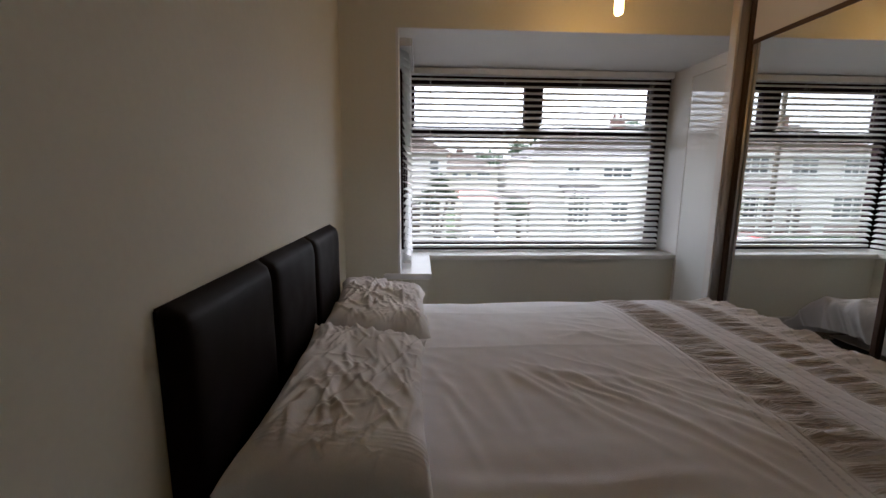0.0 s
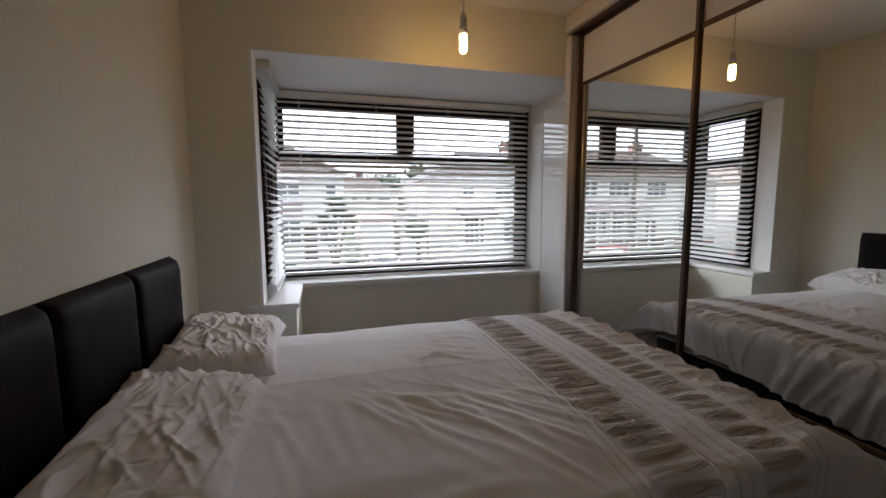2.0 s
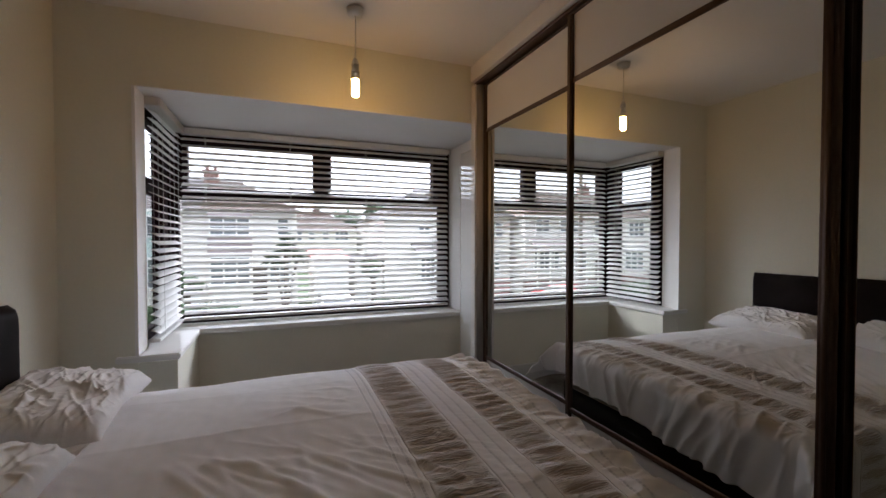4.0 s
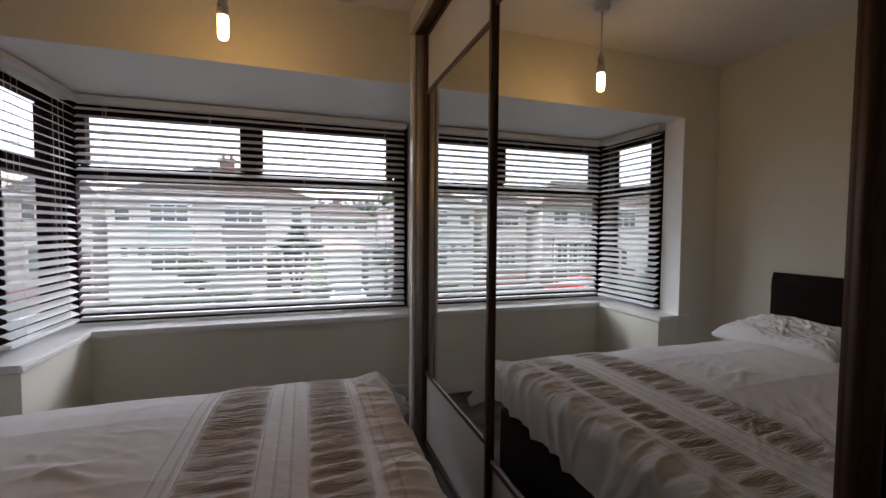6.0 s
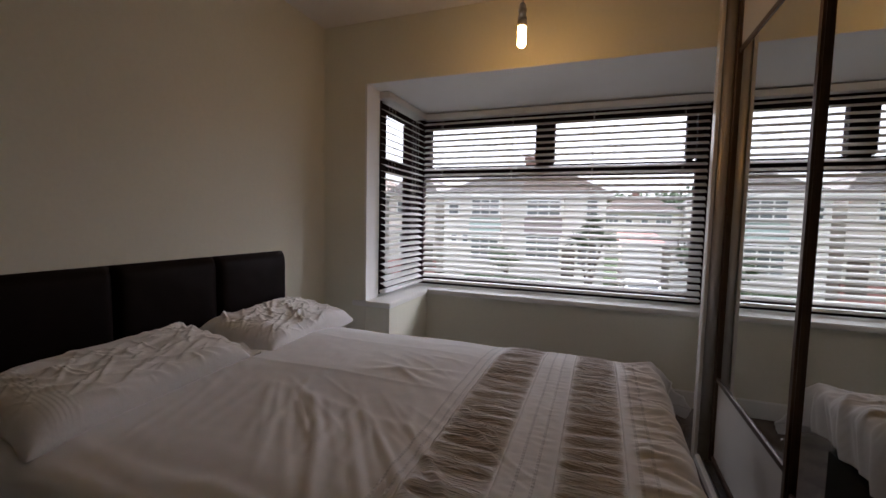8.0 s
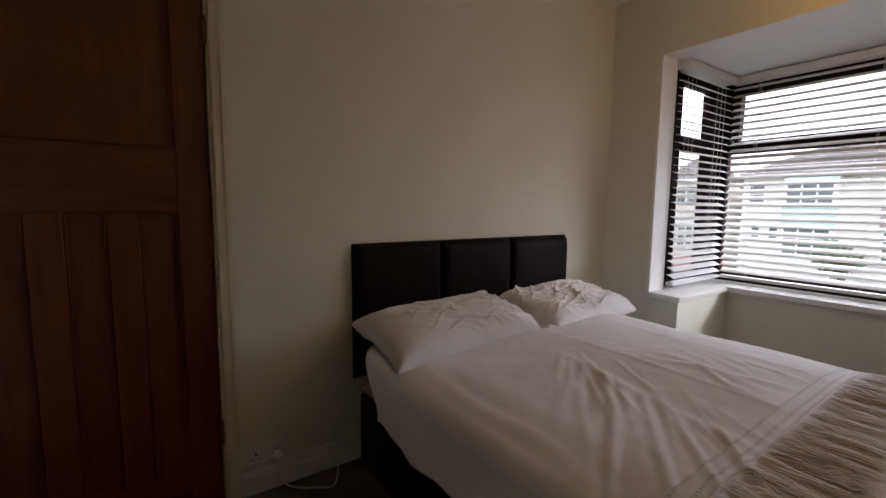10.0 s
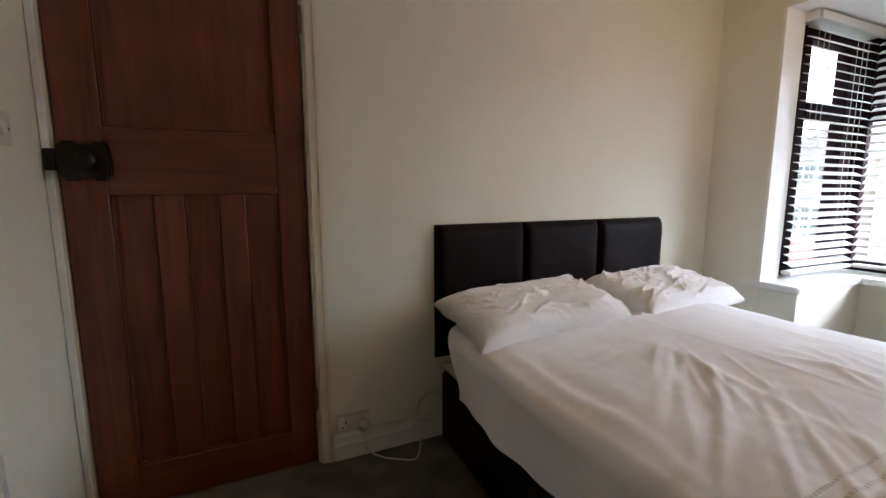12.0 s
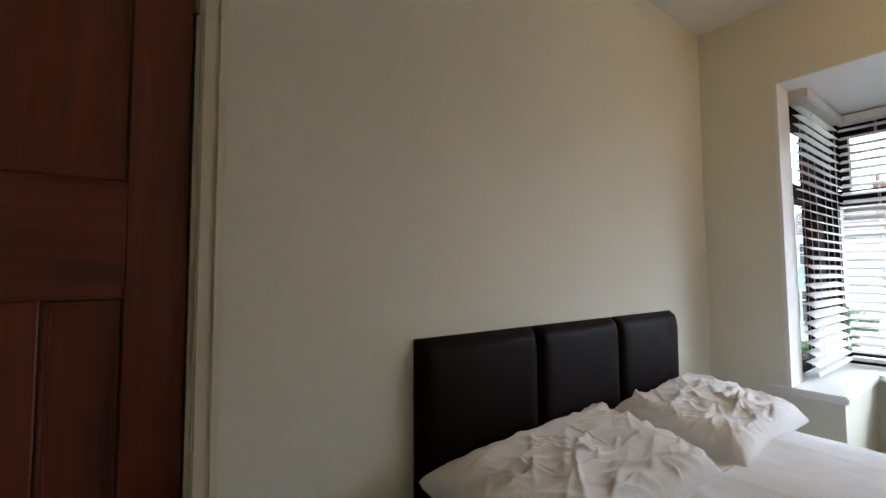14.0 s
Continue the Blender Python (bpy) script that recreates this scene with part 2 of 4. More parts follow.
def part(name, bm, material, parent, label="", smooth=False):
    """One mesh, given in the world's metres, as a part of a thing or of a part."""
    base = root_of(parent).location
    turn(bm, Matrix.Translation(-base))
    ob = new(name, mesh_from(name, bm, material, smooth))
    ob.parent = parent
    if label:
        ob["label"] = label
    return ob


def empty(name, at, label, category, group="", kind=""):
    ob = new(name)
    ob.location = at
    ob.empty_display_size = 0.1
    return tagged(ob, label, category, group, kind)


def solid(name, bm, material, label="", category="", kind="structure", smooth=False, group=""):
    """A thing of one mesh, or a piece of the setting."""
    return tagged(new(name, mesh_from(name, bm, material, smooth)), label, category, group, kind)


def grid_bm(nu, nv, fn):
    bm = bmesh.new()
    vs = [[bm.verts.new(fn(i / (nu - 1), j / (nv - 1))) for j in range(nv)] for i in range(nu)]
    for i in range(nu - 1):
        for j in range(nv - 1):
            bm.faces.new((vs[i][j], vs[i + 1][j], vs[i + 1][j + 1], vs[i][j + 1]))
    return bm


def smoothstep(a, b, x):
    t = min(max((x - a) / (b - a), 0.0), 1.0)
    return t * t * (3 - 2 * t)


# ---- the room ----
LEFT, BACK, RIGHT, CEIL = -0.03, -3.056, 2.90, 2.40
BAYL, BAYR, SOFFIT, SILL = 0.295, 2.40, 2.02, 0.625
BAYY, LOWY, LOWX = 0.93, 0.63, 0.47
DOOR0, DOOR1, DOORTOP = -3.03, -2.30, 1.99

solid("floor", boxes((-0.35, 3.1, -3.3, 1.1, -0.2, 0.0)), M["carpet"], "dark grey-brown fitted carpet", "floor")
solid("ceiling", boxes((-0.2, 3.1, -3.3, 0.25, CEIL, CEIL + 0.15)), M["ceiling"], "white painted ceiling", "ceiling")
solid("wall_west", boxes((LEFT - 0.2, LEFT, DOOR1 + 0.02, 0.22, 0, CEIL), (LEFT - 0.2, LEFT, DOOR0 - 0.02, DOOR1 + 0.02, DOORTOP + 0.02, CEIL),
      (LEFT - 0.2, LEFT, BACK - 0.2, DOOR0 - 0.02, 0, CEIL)), M["wall"], "cream painted bedroom wall behind the bed", "wall")
solid("wall_south", boxes((LEFT, 3.1, BACK - 0.2, BACK, 0, CEIL)), M["wall"], "cream painted wall with a light switch", "wall")
solid("wall_east", boxes((RIGHT, 3.1, BACK, 0.22, 0, CEIL)), M["wall"], "cream painted wall behind the wardrobe", "wall")
solid("wall_north", boxes((LEFT, BAYL, 0, 0.1, 0, CEIL), (BAYL, RIGHT, 0, 0.22, SOFFIT, CEIL), (BAYR, RIGHT, 0, 0.22, 0, SOFFIT)),
      M["wall"], "cream painted wall round the bay opening", "wall")
solid("bay_ceiling", boxes((0.1, 2.6, 0.22, 1.15, SOFFIT, SOFFIT + 0.12), (BAYL + 0.001, BAYR - 0.001, 0.002, 0.22, SOFFIT - 0.004, SOFFIT)), M["baypaint"], "white painted ceiling of the bay", "ceiling")
solid("bay_wall_east", boxes((BAYR, BAYR + 0.15, 0.22, 1.1, 0, SOFFIT)), M["baypaint"], "white painted side wall of the bay", "wall")
solid("bay_wall_low", boxes((0.12, BAYR, LOWY, 1.02, 0, SILL - 0.04), (0.12, LOWX, 0.1, LOWY, 0, SILL - 0.04), (BAYL, LOWX, 0.002, 0.1, 0, SILL - 0.04)), M["wall"],
      "painted dwarf wall below the bay window", "wall")
solid("bay_return", boxes((0.12, BAYL, 0.1, 0.16, SILL - 0.04, SOFFIT), (BAYL - 0.012, BAYL + 0.003, -0.004, 0.16, SILL, SOFFIT - 0.004)), M["baypaint"], "white painted return beside the bay window", "wall")
# sill
solid("window_sill", boxes((0.2, 0.486, -0.02, 0.63, SILL - 0.034, SILL), (0.2, BAYR, 0.6, 0.95, SILL - 0.034, SILL), bevel=0.006, seg=2), M["gloss"],
      "white gloss painted sill round the bay", "sill")


def skirting(name, rows):
    bm = boxes(*[r[:6] for r in rows], bevel=0.006, seg=2)
    return solid(name, bm, M["gloss"], "white gloss skirting board", "skirting board")


skirting("baseboard", [(LEFT, LEFT + 0.018, -2.245, -0.001, 0, 0.11), (LEFT, LEFT + 0.026, -2.245, -0.001, 0.0, 0.075)])
skirting("baseboard_north", [(LEFT + 0.027, BAYL + 0.168, -0.018, 0.0, 0, 0.11)])
skirting("baseboard_bay", [(LOWX, BAYR, LOWY - 0.018, LOWY, 0, 0.11), (LOWX, LOWX + 0.018, 0.01, LOWY - 0.019, 0, 0.11)])
skirting("baseboard_south", [(0.05, 2.28, BACK, BACK + 0.018, 0, 0.11)])


# ---- windows ----
def window(name, members, panes, label):
    """A window of plastic members and panes. members and panes are boxes."""
    w = empty(name, ((members[0][0] + members[0][1]) / 2, members[0][2], SILL), label, "window", kind="structure")
    for who, r in members_named(members):
        part(who, boxes(r, bevel=0.008, seg=2), M["pvc"], w)
    for r in panes:
        p = part("pane", boxes(r), M["glass"], w)
        p.visible_shadow = False
    return w


def members_named(members):
    for k, r in enumerate(members):
        yield ("window_frame" if k < 4 else "glazing_bar"), r


FY0, FY1 = 0.875, 0.945
window("window_1", [
    (0.22, BAYR, FY0, FY1, SILL, SILL + 0.06), (0.22, BAYR, FY0, FY1, 1.915, SOFFIT), (0.22, 0.315, FY0, FY1, SILL + 0.06, 1.93), (2.305, BAYR, FY0, FY1, SILL + 0.06, 1.93),
    (0.315, 2.305, FY0, FY1, 1.515, 1.60), (1.25, 1.36, FY0, FY1, 1.60, 1.93),
    (0.325, 0.375, FY0 - 0.012, FY1, 1.605, 1.925), (1.235, 1.255, FY0 - 0.012, FY1, 1.605, 1.925), (1.355, 1.375, FY0 - 0.012, FY1, 1.605, 1.925), (2.24, 2.295, FY0 - 0.012, FY1, 1.605, 1.925),
], [(0.31, 2.31, 0.905, 0.909, SILL + 0.05, 1.52), (0.37, 1.24, 0.905, 0.909, 1.595, 1.935), (1.37, 2.245, 0.905, 0.909, 1.595, 1.935)],
    "dark brown framed bay window with two top lights")
SX0, SX1 = 0.185, 0.255
window("window_2", [
    (SX0, SX1, 0.16, FY0, SILL, SILL + 0.06), (SX0, SX1, 0.16, FY0, 1.93, SOFFIT), (SX0, SX1, 0.16, 0.34, SILL + 0.06, 1.93), (SX0, SX1, 0.74, FY0, SILL + 0.06, 1.93),
    (SX0, SX1, 0.34, 0.74, 1.515, 1.60),
], [(0.215, 0.219, 0.33, 0.75, SILL + 0.05, 1.52), (0.215, 0.219, 0.33, 0.75, 1.595, 1.935)], "dark brown framed narrow side window of the bay")


# ---- venetian blinds ----
def slat_mesh(length, depth=0.05):
    """One crowned slat along x."""
    bm = bmesh.new()
    rows = []
    for k in range(5):
        v = (k / 4 - 0.5) * depth
        z = 0.003 * (1 - (2 * k / 4 - 1) ** 2)
        rows.append([bm.verts.new((s * length / 2, v, z + dz)) for dz in (0, 0.0025) for s in (-1, 1)])
    for a, b in zip(rows, rows[1:]):
        bm.faces.new((a[0], a[1], b[1], b[0])), bm.faces.new((a[2], b[2], b[3], a[3]))
        bm.faces.new((a[0], b[0], b[2], a[2])), bm.faces.new((a[1], a[3], b[3], b[1]))
    bm.faces.new((rows[0][0], rows[0][2], rows[0][3], rows[0][1])), bm.faces.new((rows[-1][0], rows[-1][1], rows[-1][3], rows[-1][2]))
    return mesh_from("slat", bm, M["slat"])


def venetian(at, length, rz, cords, label, tilt=28.0, top=1.965, low=0.70, pitch=0.0455, back=0.035):
    """A blind that hangs along its own x, its room side towards its own -y."""
    th = empty("venetian_blind", (*at, SILL), label, "blind")
    th.rotation_euler = (0, 0, radians(rz))
    h = length / 2

    def own(name, bm, m, lab="", smooth=False):
        ob = new(name, mesh_from(name, bm, m, smooth))
        ob.parent = th
        if lab:
            ob["label"] = lab
        return ob

    own("headrail", boxes((-h, h, -0.03, back, 1.968 - SILL, SOFFIT - 0.006 - SILL), bevel=0.003), M["slat"], "white headrail box")
    own("valance", boxes((-h - 0.004, h + 0.004, -0.042, -0.031, 1.966 - SILL, SOFFIT - 0.01 - SILL), bevel=0.003), M["slat"])
    me = slat_mesh(2 * h - 0.012)
    z, rng = top - 0.03, random.Random(3)
    while z > low:
        s = new("slat", me)
        s.parent = th
        s.location = (rng.uniform(-0.002, 0.002), 0, z - SILL)
        s.rotation_euler = (radians(tilt + rng.uniform(-2, 2)), radians(rng.uniform(-0.08, 0.08)), 0)
        z -= pitch
    own("bottom_rail", boxes((-h + 0.005, h - 0.005, -0.026, 0.026, z - SILL - 0.008, z - SILL + 0.012), bevel=0.004, seg=2), M["slat"])
    for c in cords:
        bm = bmesh.new()
        for dy, dx in ((-0.024, 0), (0.024, 0), (0, 0.004)):
            tube(bm, [(c + dx, dy, z - SILL), (c + dx, dy, 1.96 - SILL)], 0.0011, 5)
        own("ladder_cord", bm, M["cord"])
    return th


front = venetian(((0.345 + 2.365) / 2, 0.825), 2.02, 0, (-0.86, -0.29, 0.29, 0.86), "white venetian blind lowered over the bay window, slats tilted open")
side = venetian((0.332, 0.475), 0.64, 90, (-0.2, 0.2), "short white venetian blind over the side window of the bay", tilt=24.0, back=0.05)


# ---- wardrobe ----
WX = 2.232
ward = empty("fitted_wardrobe", (2.55, -1.5, 0), "fitted wardrobe with three mirrored sliding doors and white panels", "wardrobe")
part("carcass", boxes((2.86, 2.89, -3.05, -0.002, 0, 2.38), (2.36, 2.86, -3.05, -3.03, 0, 2.38), (2.36, 2.86, -0.05, -0.02, 0, 2.38), (2.36, 2.86, -3.04, -0.05, 2.33, 2.36)), M["panel"], ward, "white laminate carcass")
part("fascia", boxes((2.195, 2.36, -3.05, -0.002, 2.29, CEIL - 0.002), bevel=0.003), M["panel"], ward, "cream white fascia board up to the ceiling")
part("top_track", boxes((2.222, 2.36, -3.05, -0.002, 2.272, 2.289), bevel=0.002), M["bronze"], ward)
part("floor_track", boxes((2.228, 2.36, -3.05, -0.06, 0.0, 0.014), (2.245, 2.25, -3.05, -0.06, 0.014, 0.024), (2.285, 2.29, -3.05, -0.06, 0.014, 0.024)), M["track"], ward)
part("track_lip", boxes((2.205, 2.228, -3.05, -0.03, 0.0, 0.04), bevel=0.004), M["panel"], ward, "white floor batten before the track")
jamb = bmesh.new()
lathe(jamb, 2.25, -0.035, [(0.036, 0.0), (0.036, 2.262)], 20)
part("jamb_post", jamb, M["silver"], ward, "rounded dull metal end post", smooth=True)
part("jamb_edge", boxes((2.2, 2.216, -0.062, -0.004, 0.0, 2.262), bevel=0.002), M["panel"], ward, "white board beside the end post")
part("jamb_liner", boxes((2.262, 2.36, -0.058, -0.003, 0.0, 2.262)), M["panel"], ward)


def sliding_door(y0, y1, x, s0, s1):
    """A door in the plane x from y0 to y1; s0, s1 are its stiles' widths."""
    d = part("sliding_door", boxes((x + 0.018, x + 0.022, y0 + s0, y1 - s1, 0.05, 2.25)), M["panel"], ward, "sliding door, mirror between white panels")
    part("stile", boxes((x - 0.012, x + 0.02, y0, y0 + s0, 0.03, 2.258), bevel=min(0.014, s0 / 3), seg=5), M["bronze"], d, smooth=s0 > 0.035)
    part("stile", boxes((x - 0.012, x + 0.026, y1 - s1, y1, 0.03, 2.258), bevel=0.006, seg=3), M["bronze"], d)
    for z in (0.435, 1.955):
        part("rail", boxes((x - 0.004, x + 0.02, y0 + s0, y1 - s1, z - 0.012, z + 0.012), bevel=0.003), M["bronze"], d)
    part("rail", boxes((x - 0.004, x + 0.02, y0 + s0, y1 - s1, 0.03, 0.06), bevel=0.003), M["bronze"], d)
    part("rail", boxes((x - 0.004, x + 0.02, y0 + s0, y1 - s1, 2.252, 2.262), bevel=0.003), M["bronze"], d)
    part("mirror", boxes((x + 0.002, x + 0.012, y0 + s0, y1 - s1, 0.447, 1.943)), M["mirror"], d, "silvered mirror glass")
    for a, b in ((0.06, 0.423), (1.967, 2.252)):
        part("panel", boxes((x + 0.006, x + 0.012, y0 + s0, y1 - s1, a, b)), M["panel"], d, "white laminate panel")


sliding_door(-1.02, -0.06, WX + 0.04, 0.03, 0.03)
sliding_door(-1.998, -0.985, WX, 0.04, 0.03)
sliding_door(-3.03, -1.945, WX + 0.04, 0.04, 0.024)
gloss = empty("gloss_end_panel", (BAYR - 0.011, 0.29, 0.0), "high gloss white panel on the bay side wall", "panel")
part("panel", boxes((BAYR - 0.022, BAYR - 0.001, 0.002, 0.571, 0.003, 1.926), bevel=0.002), M["sidegloss"], gloss)
part("edge_strip", boxes((BAYR - 0.025, BAYR - 0.001, 0.5715, 0.578, 0.003, 1.93), bevel=0.001), M["panel"], gloss)
part("top_strip", boxes((BAYR - 0.025, BAYR - 0.001, 0.002, 0.571, 1.9265, 1.932), bevel=0.001), M["panel"], gloss)

# ---- bed ----
BX0, BX1, BY0, BY1 = 0.05, 1.915, -1.79, -0.43
bed = empty("divan_bed", (1.0, -1.11, 0), "black divan double bed with a padded black headboard against the wall", "bed")
part("divan_base", boxes((BX0, 1.0, BY0, BY1, 0.03, 0.36), (1.002, BX1, BY0, BY1, 0.03, 0.36), bevel=0.02, seg=3), M["divan"], bed, "black fabric divan base in two halves", smooth=True)
part("mattress", boxes((BX0 + 0.03, BX1 - 0.04, BY0 + 0.03, BY1 - 0.03, 0.367, 0.528), bevel=0.05, seg=4), M["mattress"], bed, "pale ticking mattress", smooth=True)
part("platform_cover", boxes((BX0 + 0.004, BX1 - 0.01, BY0 + 0.004, BY1 - 0.004, 0.3605, 0.366)), M["mattress"], bed, "pale cloth top of the divan base")
for cx, cy in ((0.15, -1.7), (0.15, -0.52), (1.86, -1.7), (1.86, -0.52)):
    bm = bmesh.new()
    lathe(bm, cx, cy, [(0.02, 0.0), (0.024, 0.004), (0.024, 0.03)], 12)
    part("foot", bm, M["iron"], bed)


def pad(y0, y1):
    """A padded upholstered panel, full in the middle and tucked at its seams."""
    z0, z1 = 0.37, 0.968

    def fn(u, v):
        a, b = 2 * u - 1, 2 * v - 1
        ea, eb = 1 - abs(a) ** 14, 1 - abs(b) ** 12
        d = 0.05 * (max(ea * eb, 0) ** 0.42)
        wr = 0.0016 * noise.noise((a * 3, b * 5, y0))
        return (LEFT + 0.004 + d + wr * min(1, 3 * ea * eb), y0 + (y1 - y0) * u, z0 + (z1 - z0) * v)

    return grid_bm(30, 34, fn)


head = part("headboard", boxes((LEFT, LEFT + 0.006, -1.782, -0.418, 0.372, 0.962)), M["leather"], bed, "black faux leather headboard of three padded panels")
for a, b in ((-1.785, -1.336), (-1.336, -0.882), (-0.882, -0.415)):
    part("padded_panel", pad(a, b), M["leather"], head, smooth=True)

# ---- bedspread ----
BAND = ((1.335, 1.52), (1.645, 1.80))


def cloth_material():
    """White cotton with two gathered taupe bands and drawn-thread lines, laid out along the cloth."""
    m = bpy.data.materials.new("banded_cotton")
    m.use_nodes = True
    n, link = m.node_tree.nodes, m.node_tree.links.new
    b = n["Principled BSDF"]
    b.inputs["Roughness"].default_value, b.inputs["Specular IOR Level"].default_value, b.inputs["Sheen Weight"].default_value = 0.85, 0.2, 0.25
    uv, sep = n.new("ShaderNodeUVMap"), n.new("ShaderNodeSeparateXYZ")
    link(uv.outputs[0], sep.inputs[0])

    def math_(op, a, c=None, e=None):
        nd = n.new("ShaderNodeMath")
        nd.operation = op
        for k, v in enumerate((a, c, e)):
            if v is None:
                continue
            if isinstance(v, (int, float)):
                nd.inputs[k].default_value = v
            else:
                link(v, nd.inputs[k])
        return nd.outputs[0]

    def ramp(v, a0, a1, to0=0.0, to1=1.0):
        nd = n.new("ShaderNodeMapRange")
        nd.interpolation_type = "SMOOTHSTEP"
        link(v, nd.inputs["Value"])
        nd.inputs["From Min"].default_value, nd.inputs["From Max"].default_value = a0, a1
        nd.inputs["To Min"].default_value, nd.inputs["To Max"].default_value = to0, to1
        return nd.outputs[0]

    def noise_at(scale, sx, sy, detail=3):
        mp, tx = n.new("ShaderNodeMapping"), n.new("ShaderNodeTexNoise")
        mp.inputs["Scale"].default_value = (sx, sy, 1)
        link(uv.outputs[0], mp.inputs["Vector"]), link(mp.outputs[0], tx.inputs["Vector"])
        tx.inputs["Scale"].default_value, tx.inputs["Detail"].default_value = scale, detail
        return tx.outputs["Fac"]

    u, v = sep.outputs[0], sep.outputs[1]
    # lens-shaped taupe patches, widest in the middle of each band, between bundles of pale threads
    phase = math_("MULTIPLY_ADD", noise_at(6, 0.5, 1.0, 2), 0.08, v)
    wave = math_("SINE", math_("MULTIPLY", phase, 2 * math.pi / 0.058))
    wave = math_("ADD", wave, math_("MULTIPLY_ADD", noise_at(30, 0.3, 1.0, 2), 1.4, -0.7))
    fine = math_("MULTIPLY_ADD", noise_at(1.0, 9, 22, 3), 0.03, v)
    thread = ramp(math_("SINE", math_("MULTIPLY", fine, 2 * math.pi / 0.0056)), -0.1, 0.75)
    thread = math_("MULTIPLY", thread, ramp(noise_at(1.0, 5, 160, 2), 0.36, 0.56, 0.25, 1.0))
    mask, tone = None, None
    for a, c in BAND:
        q = math_("ABSOLUTE", math_("DIVIDE", math_("SUBTRACT", u, (a + c) / 2), (c - a) / 2))
        one = ramp(math_("MULTIPLY_ADD", thread, 0.2, q), 0.86, 1.06, 1.0, 0.0)
        q2 = math_("MULTIPLY", math_("POWER", q, 2.0), 1.5)
        lens = ramp(math_("SUBTRACT", wave, q2), -1.0, 0.15)
        lens = math_("MULTIPLY", lens, one)
        mask = one if mask is None else math_("ADD", mask, one)
        tone = lens if tone is None else math_("ADD", tone, lens)
    tone = math_("MULTIPLY", tone, math_("SUBTRACT", 1.0, math_("MULTIPLY", thread, 0.8)))
    mix = n.new("ShaderNodeMix")
    mix.data_type = "RGBA"
    link(tone, mix.inputs["Factor"])
    mix.inputs["A"].default_value, mix.inputs["B"].default_value = (0.84, 0.825, 0.835, 1), (0.54, 0.468, 0.42, 1)
    # drawn-thread lines
    line = None
    for c in (1.285, 1.315, 1.563, 1.602, 1.83, 1.862):
        one = ramp(math_("ABSOLUTE", math_("SUBTRACT", u, c)), 0.0025, 0.005, 1.0, 0.0)
        line = one if line is None else math_("ADD", line, one)
    dash = ramp(math_("SINE", math_("MULTIPLY", v, 2 * math.pi / 0.012)), -0.4, 0.4)
    line = math_("MULTIPLY", line, math_("MULTIPLY_ADD", dash, 0.25, 0.2))
    mix2 = n.new("ShaderNodeMix")
    mix2.data_type = "RGBA"
    link(line, mix2.inputs["Factor"]), link(mix.outputs["Result"], mix2.inputs["A"])
    mix2.inputs["B"].default_value = (0.46, 0.46, 0.5, 1)
    link(mix2.outputs["Result"], b.inputs["Base Color"])
    h = math_("MULTIPLY", math_("MULTIPLY", mask, thread), 1.0)
    h = math_("ADD", h, math_("MULTIPLY", noise_at(1, 300, 300, 2), 0.12))
    h = math_("ADD", h, math_("MULTIPLY", line, -0.5))
    bp = n.new("ShaderNodeBump")
    bp.inputs["Strength"].default_value, bp.inputs["Distance"].default_value = 0.9, 0.004
    link(h, bp.inputs["Height"]), link(bp.outputs[0], b.inputs["Normal"])
    return m


def ridge(x, y, x0, y0, x1, y1, w, h, skew=0.35):
    """A soft crease from one place to another, steeper on one side."""
    dx, dy = x1 - x0, y1 - y0
    ln = math.hypot(dx, dy)
    s = ((x - x0) * dx + (y - y0) * dy) / ln
    d = ((x - x0) * dy - (y - y0) * dx) / ln
    if abs(d) > 5 * w:
        return 0.0
    f = smoothstep(0, 0.25 * ln, s) * (1 - smoothstep(0.6 * ln, ln, s))
    d = d / w + 0.7 * noise.noise((s * 4, x0 * 7, y0 * 5))
    return h * f * math.exp(-d * d * (1.0 if d > 0 else 1 + skew * 3))


CREASES = []
rng = random.Random(11)
# a fan of drag folds towards the near foot end
for k in range(15):
    x0, y0 = 0.64 + 0.045 * k + rng.uniform(-0.02, 0.02), -1.19 - 0.010 * k + rng.uniform(-0.06, 0.04)
    ln = rng.uniform(0.45, 0.72)
    CREASES.append((x0, y0, x0 + ln * rng.uniform(0.5, 0.72), y0 - ln * rng.uniform(0.7, 0.85), rng.uniform(0.011, 0.019), rng.uniform(0.003, 0.006)))
for k in range(26):
    x0, y0 = 0.66 + 0.03 * k + rng.uniform(-0.03, 0.03), -1.13 + rng.uniform(-0.16, 0.0)
    ln, bend = rng.uniform(0.3, 0.62), rng.uniform(0.45, 0.95)
    CREASES.append((x0, y0, x0 + ln * math.cos(bend), y0 - ln * math.sin(bend), rng.uniform(0.005, 0.010), rng.uniform(0.0016, 0.0034)))
for k in range(12):
    x0, y0 = 0.42 + 0.07 * k + rng.uniform(-0.03, 0.03), rng.uniform(-1.35, -1.15)
    CREASES.append((x0, y0, x0 + rng.uniform(0.05, 0.2), y0 - rng.uniform(0.3, 0.5), rng.uniform(0.014, 0.024), rng.uniform(0.002, 0.004)))
for k in range(10):
    x0, y0 = rng.uniform(0.8, 1.15), rng.uniform(-1.05, -0.75)
    ln = rng.uniform(0.16, 0.34)
    CREASES.append((x0, y0, x0 + ln * 0.8, y0 - ln * rng.uniform(0.2, 0.7), rng.uniform(0.010, 0.018), rng.uniform(0.0015, 0.003)))
